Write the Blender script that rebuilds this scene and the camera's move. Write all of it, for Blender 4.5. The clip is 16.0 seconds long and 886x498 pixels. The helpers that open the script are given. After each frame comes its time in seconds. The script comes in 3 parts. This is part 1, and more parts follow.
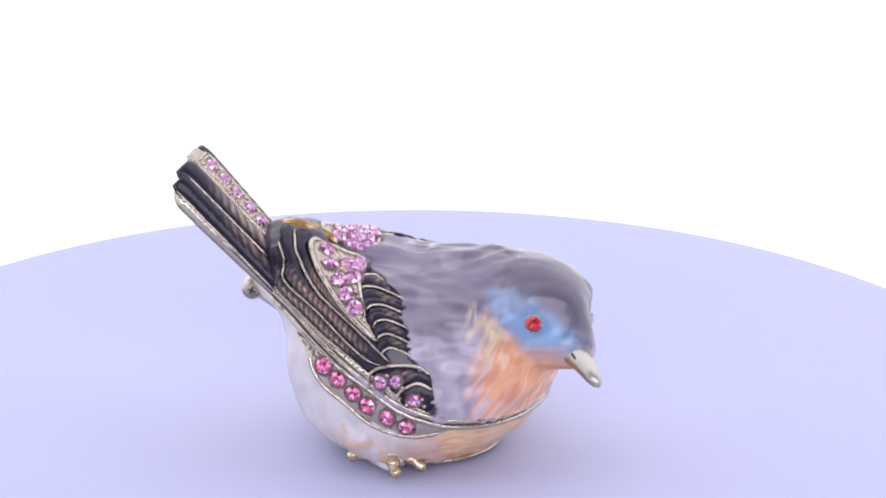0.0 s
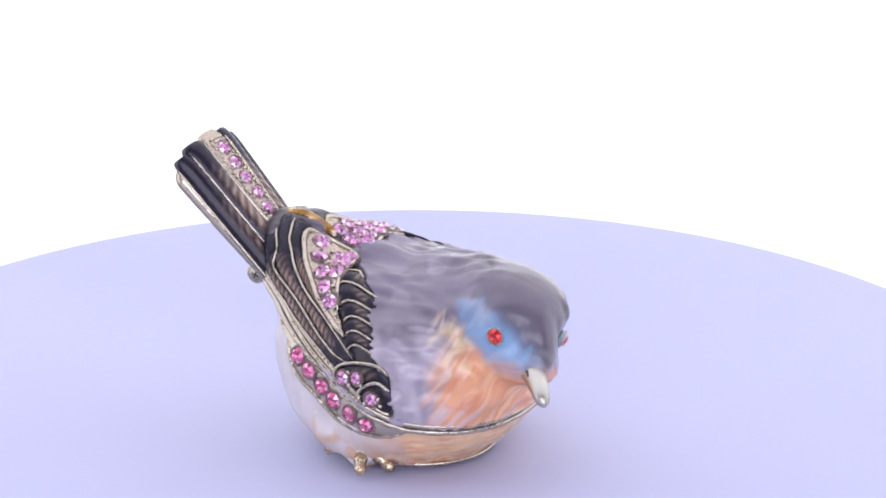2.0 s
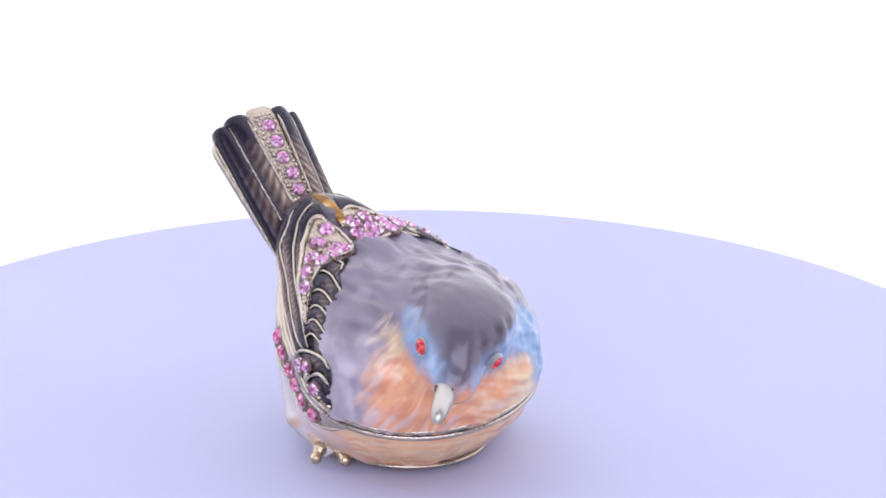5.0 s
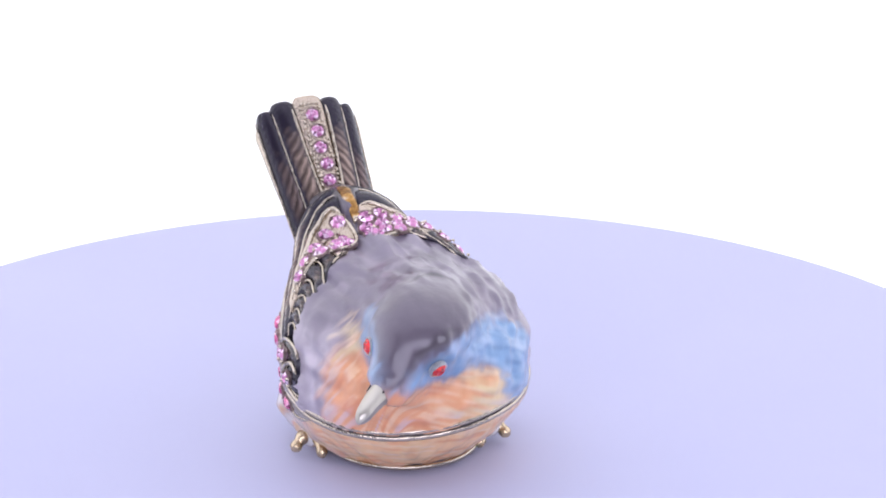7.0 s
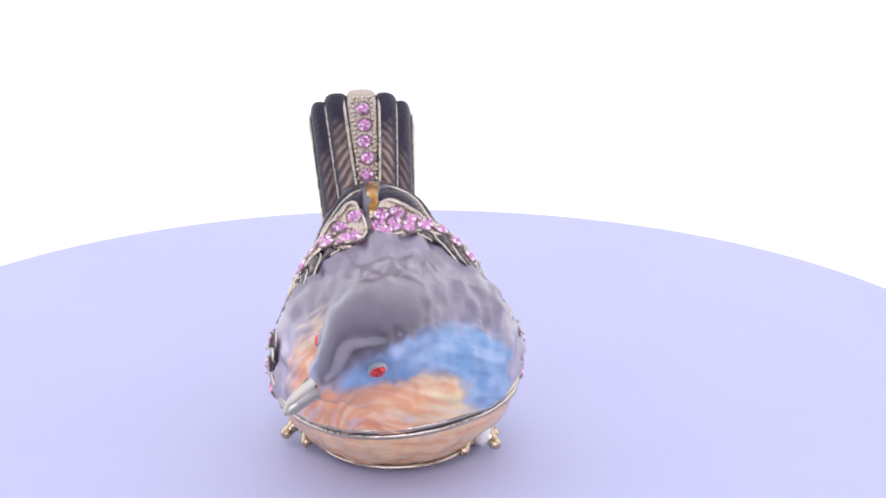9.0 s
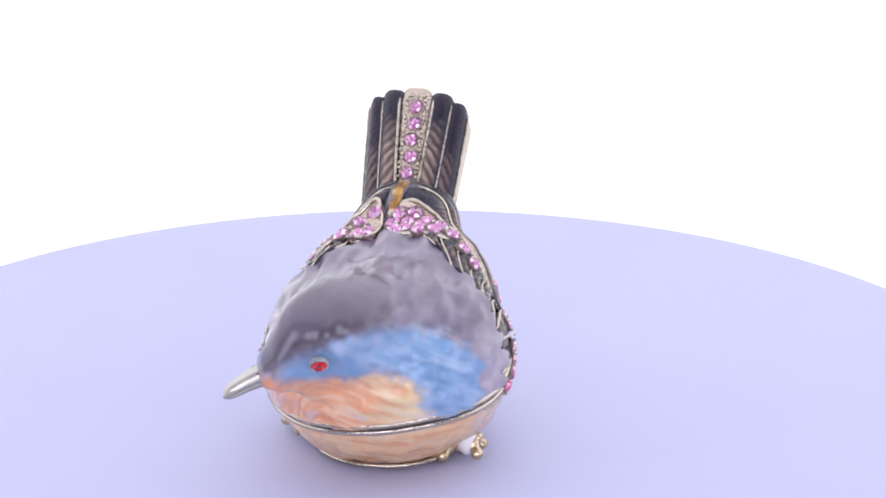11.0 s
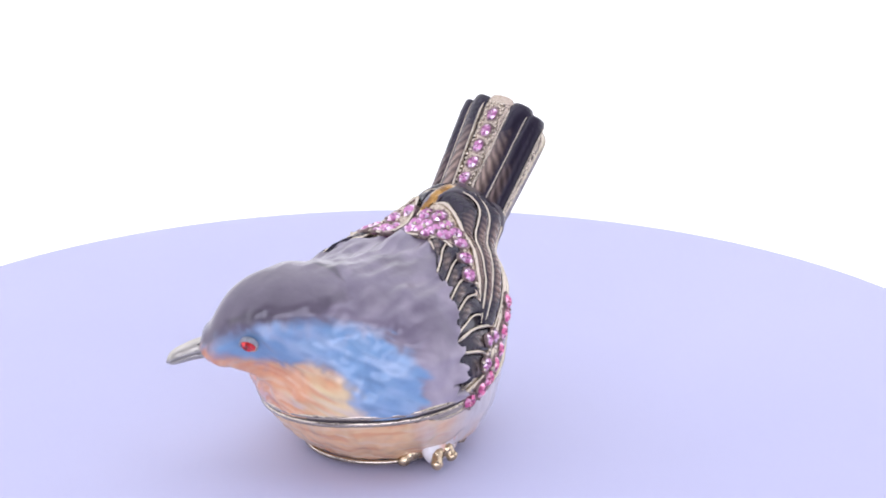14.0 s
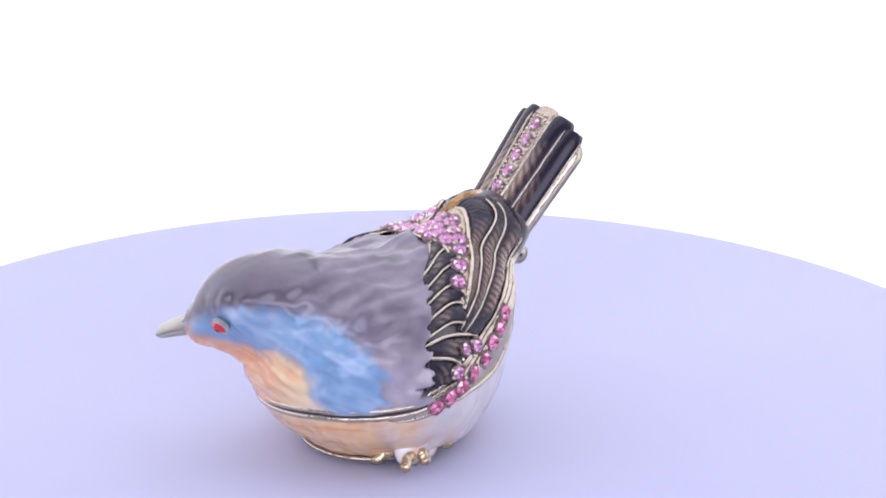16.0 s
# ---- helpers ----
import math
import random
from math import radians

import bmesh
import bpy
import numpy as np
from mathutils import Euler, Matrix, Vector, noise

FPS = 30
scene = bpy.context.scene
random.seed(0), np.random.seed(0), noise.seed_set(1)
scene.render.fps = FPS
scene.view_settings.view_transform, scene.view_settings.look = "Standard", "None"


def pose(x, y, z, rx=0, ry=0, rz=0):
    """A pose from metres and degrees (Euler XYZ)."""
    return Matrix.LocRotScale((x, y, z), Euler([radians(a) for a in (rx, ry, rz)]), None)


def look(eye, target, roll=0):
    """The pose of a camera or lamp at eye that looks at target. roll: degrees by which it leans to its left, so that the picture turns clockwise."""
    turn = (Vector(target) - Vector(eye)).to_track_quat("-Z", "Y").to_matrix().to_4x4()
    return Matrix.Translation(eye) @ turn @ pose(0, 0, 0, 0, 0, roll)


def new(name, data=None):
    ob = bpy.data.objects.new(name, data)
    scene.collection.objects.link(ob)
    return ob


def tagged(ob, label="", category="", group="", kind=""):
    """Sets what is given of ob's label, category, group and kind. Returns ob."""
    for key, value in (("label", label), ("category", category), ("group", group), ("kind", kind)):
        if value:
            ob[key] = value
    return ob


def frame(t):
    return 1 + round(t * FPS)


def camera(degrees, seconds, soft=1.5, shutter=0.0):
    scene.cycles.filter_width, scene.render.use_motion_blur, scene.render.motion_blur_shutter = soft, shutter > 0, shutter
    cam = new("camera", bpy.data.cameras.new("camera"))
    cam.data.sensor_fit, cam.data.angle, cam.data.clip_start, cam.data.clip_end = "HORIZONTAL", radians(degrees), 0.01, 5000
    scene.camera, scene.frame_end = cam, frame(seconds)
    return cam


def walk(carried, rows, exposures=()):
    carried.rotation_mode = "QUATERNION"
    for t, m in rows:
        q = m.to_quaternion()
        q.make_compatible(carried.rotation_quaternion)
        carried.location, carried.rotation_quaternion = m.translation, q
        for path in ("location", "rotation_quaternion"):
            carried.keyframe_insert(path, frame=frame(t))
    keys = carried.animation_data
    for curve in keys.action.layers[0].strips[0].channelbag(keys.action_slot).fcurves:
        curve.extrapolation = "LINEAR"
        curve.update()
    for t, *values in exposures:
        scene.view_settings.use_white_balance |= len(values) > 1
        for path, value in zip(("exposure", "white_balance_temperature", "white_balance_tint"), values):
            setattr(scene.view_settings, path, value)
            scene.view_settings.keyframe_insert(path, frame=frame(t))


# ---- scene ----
# The camera stands still on a tripod before a slowly turning display platter.
cam = camera(15.32, 16.0, soft=1.9)
EYE = (0.0, -0.5174, 0.2250)
YAW, PITCH, ROLL = -0.01349, -0.3542, -0.187
AHEAD = (-math.sin(YAW) * math.cos(PITCH), math.cos(YAW) * math.cos(PITCH), math.sin(PITCH))
STAND = look(EYE, tuple(e + a for e, a in zip(EYE, AHEAD)), ROLL)
walk(cam, [(0.0, STAND), (16.0, STAND)])

# ---- light: a white tent with added glow, a wide soft fill lamp added over the camera, a dim room in front ----
GLOW = (0.78, 0.77, 1.0)
world = bpy.data.worlds.new("room")
scene.world = world
world.use_nodes = True
world.node_tree.nodes["Background"].inputs[0].default_value = (0.78, 0.77, 1.0, 1)
world.node_tree.nodes["Background"].inputs[1].default_value = 0.28
scene.view_settings.exposure = 0.0


def soft_lamp(name, x, y, z, sx, sy, watts, target):
    lamp = bpy.data.lights.new(name, "AREA")
    lamp.shape, lamp.size, lamp.size_y, lamp.energy, lamp.color = "RECTANGLE", sx, sy, watts, (0.80, 0.79, 1.0)
    ob = new(name, lamp)
    ob.matrix_world = look((x, y, z), target)
    return ob


# unseen fill, added to brighten the bowl's front and thin the shadow before it
soft_lamp("front_fill", 0.0, -0.80, 0.32, 1.30, 0.45, 7.1, (0, 0, 0.0))


# ---- materials ----
def nodes_of(name):
    m = bpy.data.materials.new(name)
    m.use_nodes = True
    t = m.node_tree
    return m, t, t.nodes["Principled BSDF"]


def add(t, kind, **values):
    n = t.nodes.new(kind)
    for k, v in values.items():
        n.inputs[k].default_value = v
    return n


def ramp(t, source, stops):
    r = t.nodes.new("ShaderNodeValToRGB")
    while len(r.color_ramp.elements) < len(stops):
        r.color_ramp.elements.new(0.5)
    for e, (p, c) in zip(r.color_ramp.elements, stops):
        e.position, e.color = p, (*c, 1)
    t.links.new(source, r.inputs[0])
    return r


def coords(t):
    return t.nodes.new("ShaderNodeTexCoord").outputs["Object"]


def noise_node(t, scale, detail=4.0, source=None):
    n = add(t, "ShaderNodeTexNoise", Scale=scale, Detail=detail)
    t.links.new(source or coords(t), n.inputs["Vector"])
    return n


def bump(t, p, source, strength, distance):
    b = add(t, "ShaderNodeBump", Strength=strength, Distance=distance)
    t.links.new(source, b.inputs["Height"])
    t.links.new(b.outputs[0], p.inputs["Normal"])


def mixed(t, a, b, fac, blend="MIX"):
    m = t.nodes.new("ShaderNodeMix")
    m.data_type, m.blend_type = "RGBA", blend
    for socket, value in ((m.inputs[0], fac), (m.inputs[6], a), (m.inputs[7], b)):
        if isinstance(value, (int, float)):
            socket.default_value = value
        elif isinstance(value, tuple):
            socket.default_value = (*value, 1)
        else:
            t.links.new(value, socket)
    return m.outputs[2]


def enamel():
    """Painted enamel: pigment by area, brush mottling, a hard clear glaze over a hand-worked relief."""
    m, t, p = nodes_of("painted_enamel")
    a = t.nodes.new("ShaderNodeAttribute")
    a.attribute_name = "paint"
    fine = noise_node(t, 900.0, 5.0)
    broad = noise_node(t, 260.0, 3.0)
    tone = ramp(t, broad.outputs[0], [(0.3, (0.86, 0.86, 0.87)), (0.7, (1.08, 1.08, 1.07))])
    c = mixed(t, a.outputs["Color"], tone.outputs[0], 0.75, "MULTIPLY")
    t.links.new(c, p.inputs["Base Color"])
    p.inputs["Roughness"].default_value = 0.42
    p.inputs["Coat Weight"].default_value = 0.75
    p.inputs["Coat Roughness"].default_value = 0.12
    bump(t, p, fine.outputs[0], 0.22, 0.0003)
    return m


def metal(name, colour, rough, grain):
    m, t, p = nodes_of(name)
    n = noise_node(t, grain, 4.0)
    spots = noise_node(t, 180.0, 3.0)
    c = ramp(t, spots.outputs[0], [(0.25, tuple(v * 0.82 for v in colour)), (0.75, colour)])
    t.links.new(c.outputs[0], p.inputs["Base Color"])
    r = ramp(t, n.outputs[0], [(0.2, (rough * 0.7,) * 3), (0.8, (rough * 1.4,) * 3)])
    t.links.new(r.outputs[0], p.inputs["Roughness"])
    p.inputs["Metallic"].default_value = 1.0
    bump(t, p, n.outputs[0], 0.7, 0.0004)
    return m


def feather_enamel(name, dark, brown, start, stop, barbs=24.0):
    """Translucent enamel pooled over engraved metal: deep in the grooves, thin and brown over the slanted barbs."""
    m, t, p = nodes_of(name)

    def attribute(label):
        n = t.nodes.new("ShaderNodeAttribute")
        n.attribute_name = label
        return n.outputs["Fac"]

    def calc(operation, a, b=0.0, c=0.0):
        n = t.nodes.new("ShaderNodeMath")
        n.operation = operation
        for socket, value in zip(n.inputs, (a, b, c)):
            if isinstance(value, (int, float)):
                socket.default_value = value
            else:
                t.links.new(value, socket)
        return n.outputs[0]

    u, v = attribute("along"), attribute("across")
    n, fine = noise_node(t, 420.0, 4.0), noise_node(t, 1300.0, 3.0)
    shifted = calc("MULTIPLY_ADD", n.outputs[0], 0.25, u)
    black, white = (0.0,) * 3, (1.0,) * 3
    zone = ramp(t, shifted, [(start, black), (start + 0.16, white), (stop, white), (min(stop + 0.2, 1.0), black)])
    ridge_line = ramp(t, calc("MULTIPLY_ADD", fine.outputs[0], 0.2, v), [(0.24, black), (0.50, white), (0.74, white), (0.94, black)])
    thin = calc("MULTIPLY", zone.outputs[0], ridge_line.outputs[0])
    slant = calc("MULTIPLY_ADD", v, 2.6, calc("MULTIPLY", u, barbs))
    wave = calc("SINE", calc("MULTIPLY", calc("MULTIPLY_ADD", n.outputs[0], 0.6, slant), 6.2832))
    lines = ramp(t, calc("MULTIPLY_ADD", wave, 0.5, 0.5), [(0.0, (0.50, 0.48, 0.48)), (0.6, (1.0, 1.0, 1.0)), (1.0, (1.45, 1.42, 1.4))])
    lit = mixed(t, brown, lines.outputs[0], 1.0, "MULTIPLY")
    c = mixed(t, dark, lit, thin)
    t.links.new(c, p.inputs["Base Color"])
    t.links.new(calc("MULTIPLY_ADD", thin, 0.55, 0.1), p.inputs["Metallic"])
    p.inputs["Roughness"].default_value = 0.24
    p.inputs["Specular IOR Level"].default_value = 0.35
    p.inputs["Coat Weight"].default_value = 0.15
    p.inputs["Coat Roughness"].default_value = 0.06
    bump(t, p, calc("MULTIPLY", wave, calc("MULTIPLY_ADD", thin, 0.8, 0.2)), 0.4, 0.00014)
    return m


def crystal(name, colour, pale):
    """Foil-backed cut crystal: mirror facets under coloured glass, their glints and dark reflections coloured in facet
    by facet.
    """
    m, t, p = nodes_of(name)
    n = t.nodes.new("ShaderNodeNewGeometry")
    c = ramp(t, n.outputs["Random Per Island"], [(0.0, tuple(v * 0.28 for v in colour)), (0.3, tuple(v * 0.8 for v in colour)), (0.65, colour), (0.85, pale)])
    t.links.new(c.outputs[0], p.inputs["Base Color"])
    p.inputs["Metallic"].default_value = 0.45
    p.inputs["Roughness"].default_value = 0.12
    p.inputs["Coat Weight"].default_value = 1.0
    p.inputs["Coat Roughness"].default_value = 0.02
    return m


def platter_white():
    m, t, p = nodes_of("matte_white_platter")
    n, f = noise_node(t, 14.0, 4.0), noise_node(t, 900.0, 3.0)
    c = ramp(t, n.outputs[0], [(0.3, (0.487, 0.496, 0.640)), (0.7, (0.502, 0.511, 0.655))])
    t.links.new(c.outputs[0], p.inputs["Base Color"])
    p.inputs["Roughness"].default_value = 0.7
    p.inputs["Specular IOR Level"].default_value = 0.25
    bump(t, p, f.outputs[0], 0.04, 0.0002)
    return m


def plain(name, colour, rough, glow=0.0, tint=GLOW):
    m, t, p = nodes_of(name)
    n = noise_node(t, 6.0, 3.0)
    c = ramp(t, n.outputs[0], [(0.3, tuple(v * 0.97 for v in colour)), (0.7, colour)])
    t.links.new(c.outputs[0], p.inputs["Base Color"])
    p.inputs["Roughness"].default_value = rough
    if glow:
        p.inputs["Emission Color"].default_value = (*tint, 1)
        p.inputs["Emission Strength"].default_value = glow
    return m


def amber():
    """Honey-coloured enamel, thin and pooled over rough gold."""
    m, t, p = nodes_of("amber_enamel_on_gold")
    n = noise_node(t, 420.0, 5.0)
    c = ramp(t, n.outputs[0], [(0.38, (0.22, 0.11, 0.03)), (0.50, (0.42, 0.24, 0.07)), (0.60, (0.56, 0.48, 0.36))])
    t.links.new(c.outputs[0], p.inputs["Base Color"])
    p.inputs["Metallic"].default_value = 0.8
    p.inputs["Roughness"].default_value = 0.22
    bump(t, p, n.outputs[0], 0.8, 0.0005)
    return m


ENAMEL = enamel()
GOLD = metal("pale_gold_plate", (0.58, 0.515, 0.405), 0.15, 700.0)
ROUGH_GOLD = metal("pitted_gold_plate", (0.52, 0.44, 0.345), 0.22, 1500.0)
AMBER = amber()
STEEL = metal("pale_beak_metal", (0.54, 0.515, 0.44), 0.33, 300.0)
FOOT_GOLD = metal("yellow_gold_plate", (0.66, 0.53, 0.34), 0.24, 800.0)
SETTING = metal("shaded_gold_setting", (0.40, 0.30, 0.28), 0.3, 900.0)
EYE_RING = metal("silvered_eye_ring", (0.70, 0.70, 0.68), 0.3, 600.0)
SEAM = plain("dark_seam", (0.03, 0.025, 0.03), 0.5)
WING = feather_enamel("wing_enamel", (0.016, 0.012, 0.022), (0.20, 0.14, 0.115), 0.36, 0.90, 26.0)
COVERT = feather_enamel("covert_enamel", (0.016, 0.012, 0.022), (0.13, 0.10, 0.085), 0.45, 0.72, 5.0)
TAIL_DARK = feather_enamel("dark_tail_enamel", (0.014, 0.010, 0.021), (0.13, 0.095, 0.085), 0.12, 0.40, 16.0)
TAIL = feather_enamel("tail_enamel", (0.014, 0.010, 0.021), (0.24, 0.18, 0.145), 0.18, 0.52, 16.0)
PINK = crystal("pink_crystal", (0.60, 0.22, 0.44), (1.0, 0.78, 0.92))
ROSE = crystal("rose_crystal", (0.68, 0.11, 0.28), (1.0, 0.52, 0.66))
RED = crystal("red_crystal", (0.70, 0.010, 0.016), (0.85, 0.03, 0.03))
PLATTER = platter_white()
# emission is added to sweep and cloths in place of lamps shining on them
SWEEP = plain("white_sheet_added_glow", (0.28, 0.28, 0.29), 0.7, 1.02, (0.97, 0.965, 1.0))
CLOTH = plain("white_cloth_added_glow", (0.85, 0.85, 0.86), 0.8, 0.45)
ROOF = plain("roof_cloth_added_glow", (0.85, 0.85, 0.86), 0.8, 0.68)
ROOM = plain("grey_room_paint", (0.12, 0.12, 0.13), 0.8)


# ---- helpers for meshes ----
def mesh_of(name, verts, faces, material, smooth=True):
    me = bpy.data.meshes.new(name)
    me.from_pydata([tuple(map(float, v)) for v in verts], [], faces)
    me.materials.append(material)
    if smooth:
        me.polygons.foreach_set("use_smooth", [True] * len(me.polygons))
    me.update()
    return me


def part(name, me, parent, label=""):
    ob = new(name, me)
    ob.parent = parent
    return tagged(ob, label)


def floats(me, name, values):
    me.attributes.new(name, "FLOAT", "POINT").data.foreach_set("value", np.asarray(values, np.float32).ravel())


def colours(me, name, values):
    rgba = np.c_[values, np.ones(len(values))].astype(np.float32)
    me.attributes.new(name, "FLOAT_COLOR", "POINT").data.foreach_set("color", rgba.ravel())


def grid_faces(rows, cols, wrap=False):
    out = []
    for i in range(rows - 1):
        for j in range(cols if wrap else cols - 1):
            k = (j + 1) % cols
            out.append((i * cols + j, i * cols + k, (i + 1) * cols + k, (i + 1) * cols + j))
    return out


def step(a, b, x):
    s = np.clip((x - a) / (b - a), 0, 1)
    return s * s * (3 - 2 * s)


LATTICE = np.random.RandomState(5).rand(64, 64, 64)


def grain(p, scale):
    """Smooth value noise, 0 to 1."""
    q = np.asarray(p) * scale + 31.7
    i = np.floor(q).astype(int)
    f = q - i
    f = f * f * (3 - 2 * f)
    out = 0
    for dx in (0, 1):
        for dy in (0, 1):
            for dz in (0, 1):
                w = (f[:, 0] if dx else 1 - f[:, 0]) * (f[:, 1] if dy else 1 - f[:, 1]) * (f[:, 2] if dz else 1 - f[:, 2])
                out = out + w * LATTICE[(i[:, 0] + dx) % 64, (i[:, 1] + dy) % 64, (i[:, 2] + dz) % 64]
    return out


# ---- the form of the bird's body: rounded masses blended into one another ----
# centre x, y, z, radii x, y, z, yaw, pitch, roll (metres, radians), softness of the joint
MASSES = [
    (-0.0024, -0.0040, 0.0150, 0.0197, 0.0215, 0.0164, 0.0015, -0.1929, -0.0037, 0.0060),
    (-0.0001, -0.0074, 0.0178, 0.0168, 0.0153, 0.0150, 0.0006, 0.0006, 0.0003, 0.0080),
    (-0.0044, -0.0219, 0.0291, 0.0072, 0.0109, 0.0062, -0.5025, 0.0046, -0.0002, 0.0060),
    (-0.0033, 0.0176, 0.0316, 0.0067, 0.0064, 0.0068, -0.0001, 0.5504, 0.0001, 0.0080),
    (0.0018, 0.0072, 0.0232, 0.0117, 0.0124, 0.0119, -0.0005, 0.0008, -0.0001, 0.0060),
    (-0.0114, 0.0048, 0.0199, 0.0054, 0.0124, 0.0116, -0.0050, 0.0013, -0.0021, 0.0060),
    (-0.0095, -0.0234, 0.0266, 0.0050, 0.0107, 0.0082, -0.5015, 0.2958, 0.0045, 0.0040),
    (-0.0148, -0.0296, 0.0232, 0.0022, 0.0036, 0.0021, -0.60, 0.30, 0.0, 0.0040),
    (-0.0088, 0.0146, 0.0294, 0.0030, 0.0049, 0.0040, 0.0, 0.0, 0.0, 0.0040),
    (-0.0006, 0.0176, 0.0329, 0.0063, 0.0083, 0.0041, 0.0, 0.0, 0.0, 0.0040),
]
# gentle swells and hollows of the casting: centre, reach, height (metres)
SWELLS = [
    ((-0.0200, 0.0045, 0.0140), 0.005, -0.00116),
    ((0.0195, -0.0025, 0.0210), 0.005, 0.00049),
    ((-0.0020, 0.0090, 0.0370), 0.005, -0.00045),
    ((0.0000, -0.0050, 0.0360), 0.007, -0.00060),
    ((-0.0140, 0.0130, 0.0090), 0.007, 0.00070),
    ((0.0140, 0.0080, 0.0080), 0.007, 0.00050),
]
HEART = np.array([-0.003, -0.004, 0.018])


def turn(yaw, pitch, roll):
    return np.array(Matrix.Rotation(yaw, 3, "Z") @ Matrix.Rotation(pitch, 3, "X") @ Matrix.Rotation(roll, 3, "Y"))


def depth(p):
    """Signed distance to the body's surface."""
    d = None
    for cx, cy, cz, rx, ry, rz, yaw, pitch, roll, k in MASSES:
        q, r = (p - (cx, cy, cz)) @ turn(yaw, pitch, roll), np.array((rx, ry, rz))
        k0, k1 = np.sqrt(((q / r) ** 2).sum(-1)), np.sqrt(((q / r**2) ** 2).sum(-1)) + 1e-9
        e = k0 * (k0 - 1) / k1
        if d is None:
            d = e
        else:
            h = np.clip(0.5 + 0.5 * (e - d) / k, 0, 1)
            d = e + (d - e) * h - k * h * (1 - h)
    for c, reach, rise in SWELLS:
        d = d - rise * np.exp(-((p - np.array(c)) ** 2).sum(-1) / reach**2)
    return d


def ways(phi, el):
    phi, el = np.radians(phi), np.radians(el)
    return np.stack([np.sin(phi) * np.cos(el), -np.cos(phi) * np.cos(el), np.sin(el)], -1)


def cast(way):
    """The outermost surface point along each way from the heart of the body."""
    way = np.atleast_2d(way)
    far = np.full(len(way), 0.004)
    for r in np.linspace(0.004, 0.045, 83):
        far = np.where(depth(HEART + way * r) < 0, r, far)
    lo, hi = far, far + 0.0005
    for _ in range(14):
        mid = (lo + hi) / 2
        inside = depth(HEART + way * mid[:, None]) < 0
        lo, hi = np.where(inside, mid, lo), np.where(inside, hi, mid)
    return HEART + way * lo[:, None]


def on_body(points):
    d = np.asarray(points) - HEART
    return cast(d / np.linalg.norm(d, axis=-1, keepdims=True))


def normals(p):
    e = 2e-4
    g = np.stack([depth(p + np.eye(3)[k] * e) - depth(p - np.eye(3)[k] * e) for k in range(3)], -1)
    return g / np.linalg.norm(g, axis=-1, keepdims=True)


def spline(points, n):
    """A smooth line through the points, evenly spaced."""
    p = np.asarray(points, float)
    p = np.vstack([2 * p[0] - p[1], p, 2 * p[-1] - p[-2]])
    out = []
    for i in range(1, len(p) - 2):
        for s in np.linspace(0, 1, 16, endpoint=False):
            a, b, c, d = p[i - 1 : i + 3]
            out.append(0.5 * (2 * b + (c - a) * s + (2 * a - 5 * b + 4 * c - d) * s * s + (3 * b - a - 3 * c + d) * s**3))
    out = np.array(out + [p[-2]])
    run = np.r_[0, np.cumsum(np.linalg.norm(np.diff(out, axis=0), axis=1))]
    want = np.linspace(0, run[-1], n)
    return np.stack([np.interp(want, run, out[:, k]) for k in range(3)], -1)


def line(angles, n=40):
    """A line on the body through directions given as (round, up) in degrees."""
    a = np.array(angles, float)
    return on_body(spline(cast(ways(a[:, 0], a[:, 1])), n))


def tube_mesh(name, points, up, radius, material, ends=0.25, flat=1.0):
    """A rounded ridge along points; up: the surface normal there."""
    n, k = len(points), 8
    along = np.gradient(points, axis=0)
    along /= np.linalg.norm(along, axis=1, keepdims=True)
    side = np.cross(along, up)
    side /= np.linalg.norm(side, axis=1, keepdims=True)
    up = np.cross(side, along)
    s = np.linspace(0, 1, n)
    r = radius * np.minimum(1, np.minimum(s, 1 - s) / 0.08 * (1 - ends) + ends)
    ring = np.linspace(0, 2 * np.pi, k, endpoint=False)
    v = points[:, None] + r[:, None, None] * (np.cos(ring)[None, :, None] * side[:, None] + flat * np.sin(ring)[None, :, None] * up[:, None])
    faces = grid_faces(n, k, True) + [tuple(range(k))[::-1], tuple((n - 1) * k + j for j in range(k))]
    return mesh_of(name, v.reshape(-1, 3), faces, material)


def ridge(name, angles, radius, parent, lift=0.0, material=None, n=48, label=""):
    p = line(angles, n)
    u = normals(p)
    wobble = (grain(p, 900.0) - 0.5)[:, None] * radius * 0.5
    return part(name, tube_mesh(name, p + u * (lift + wobble), u, radius, material or GOLD), parent, label)


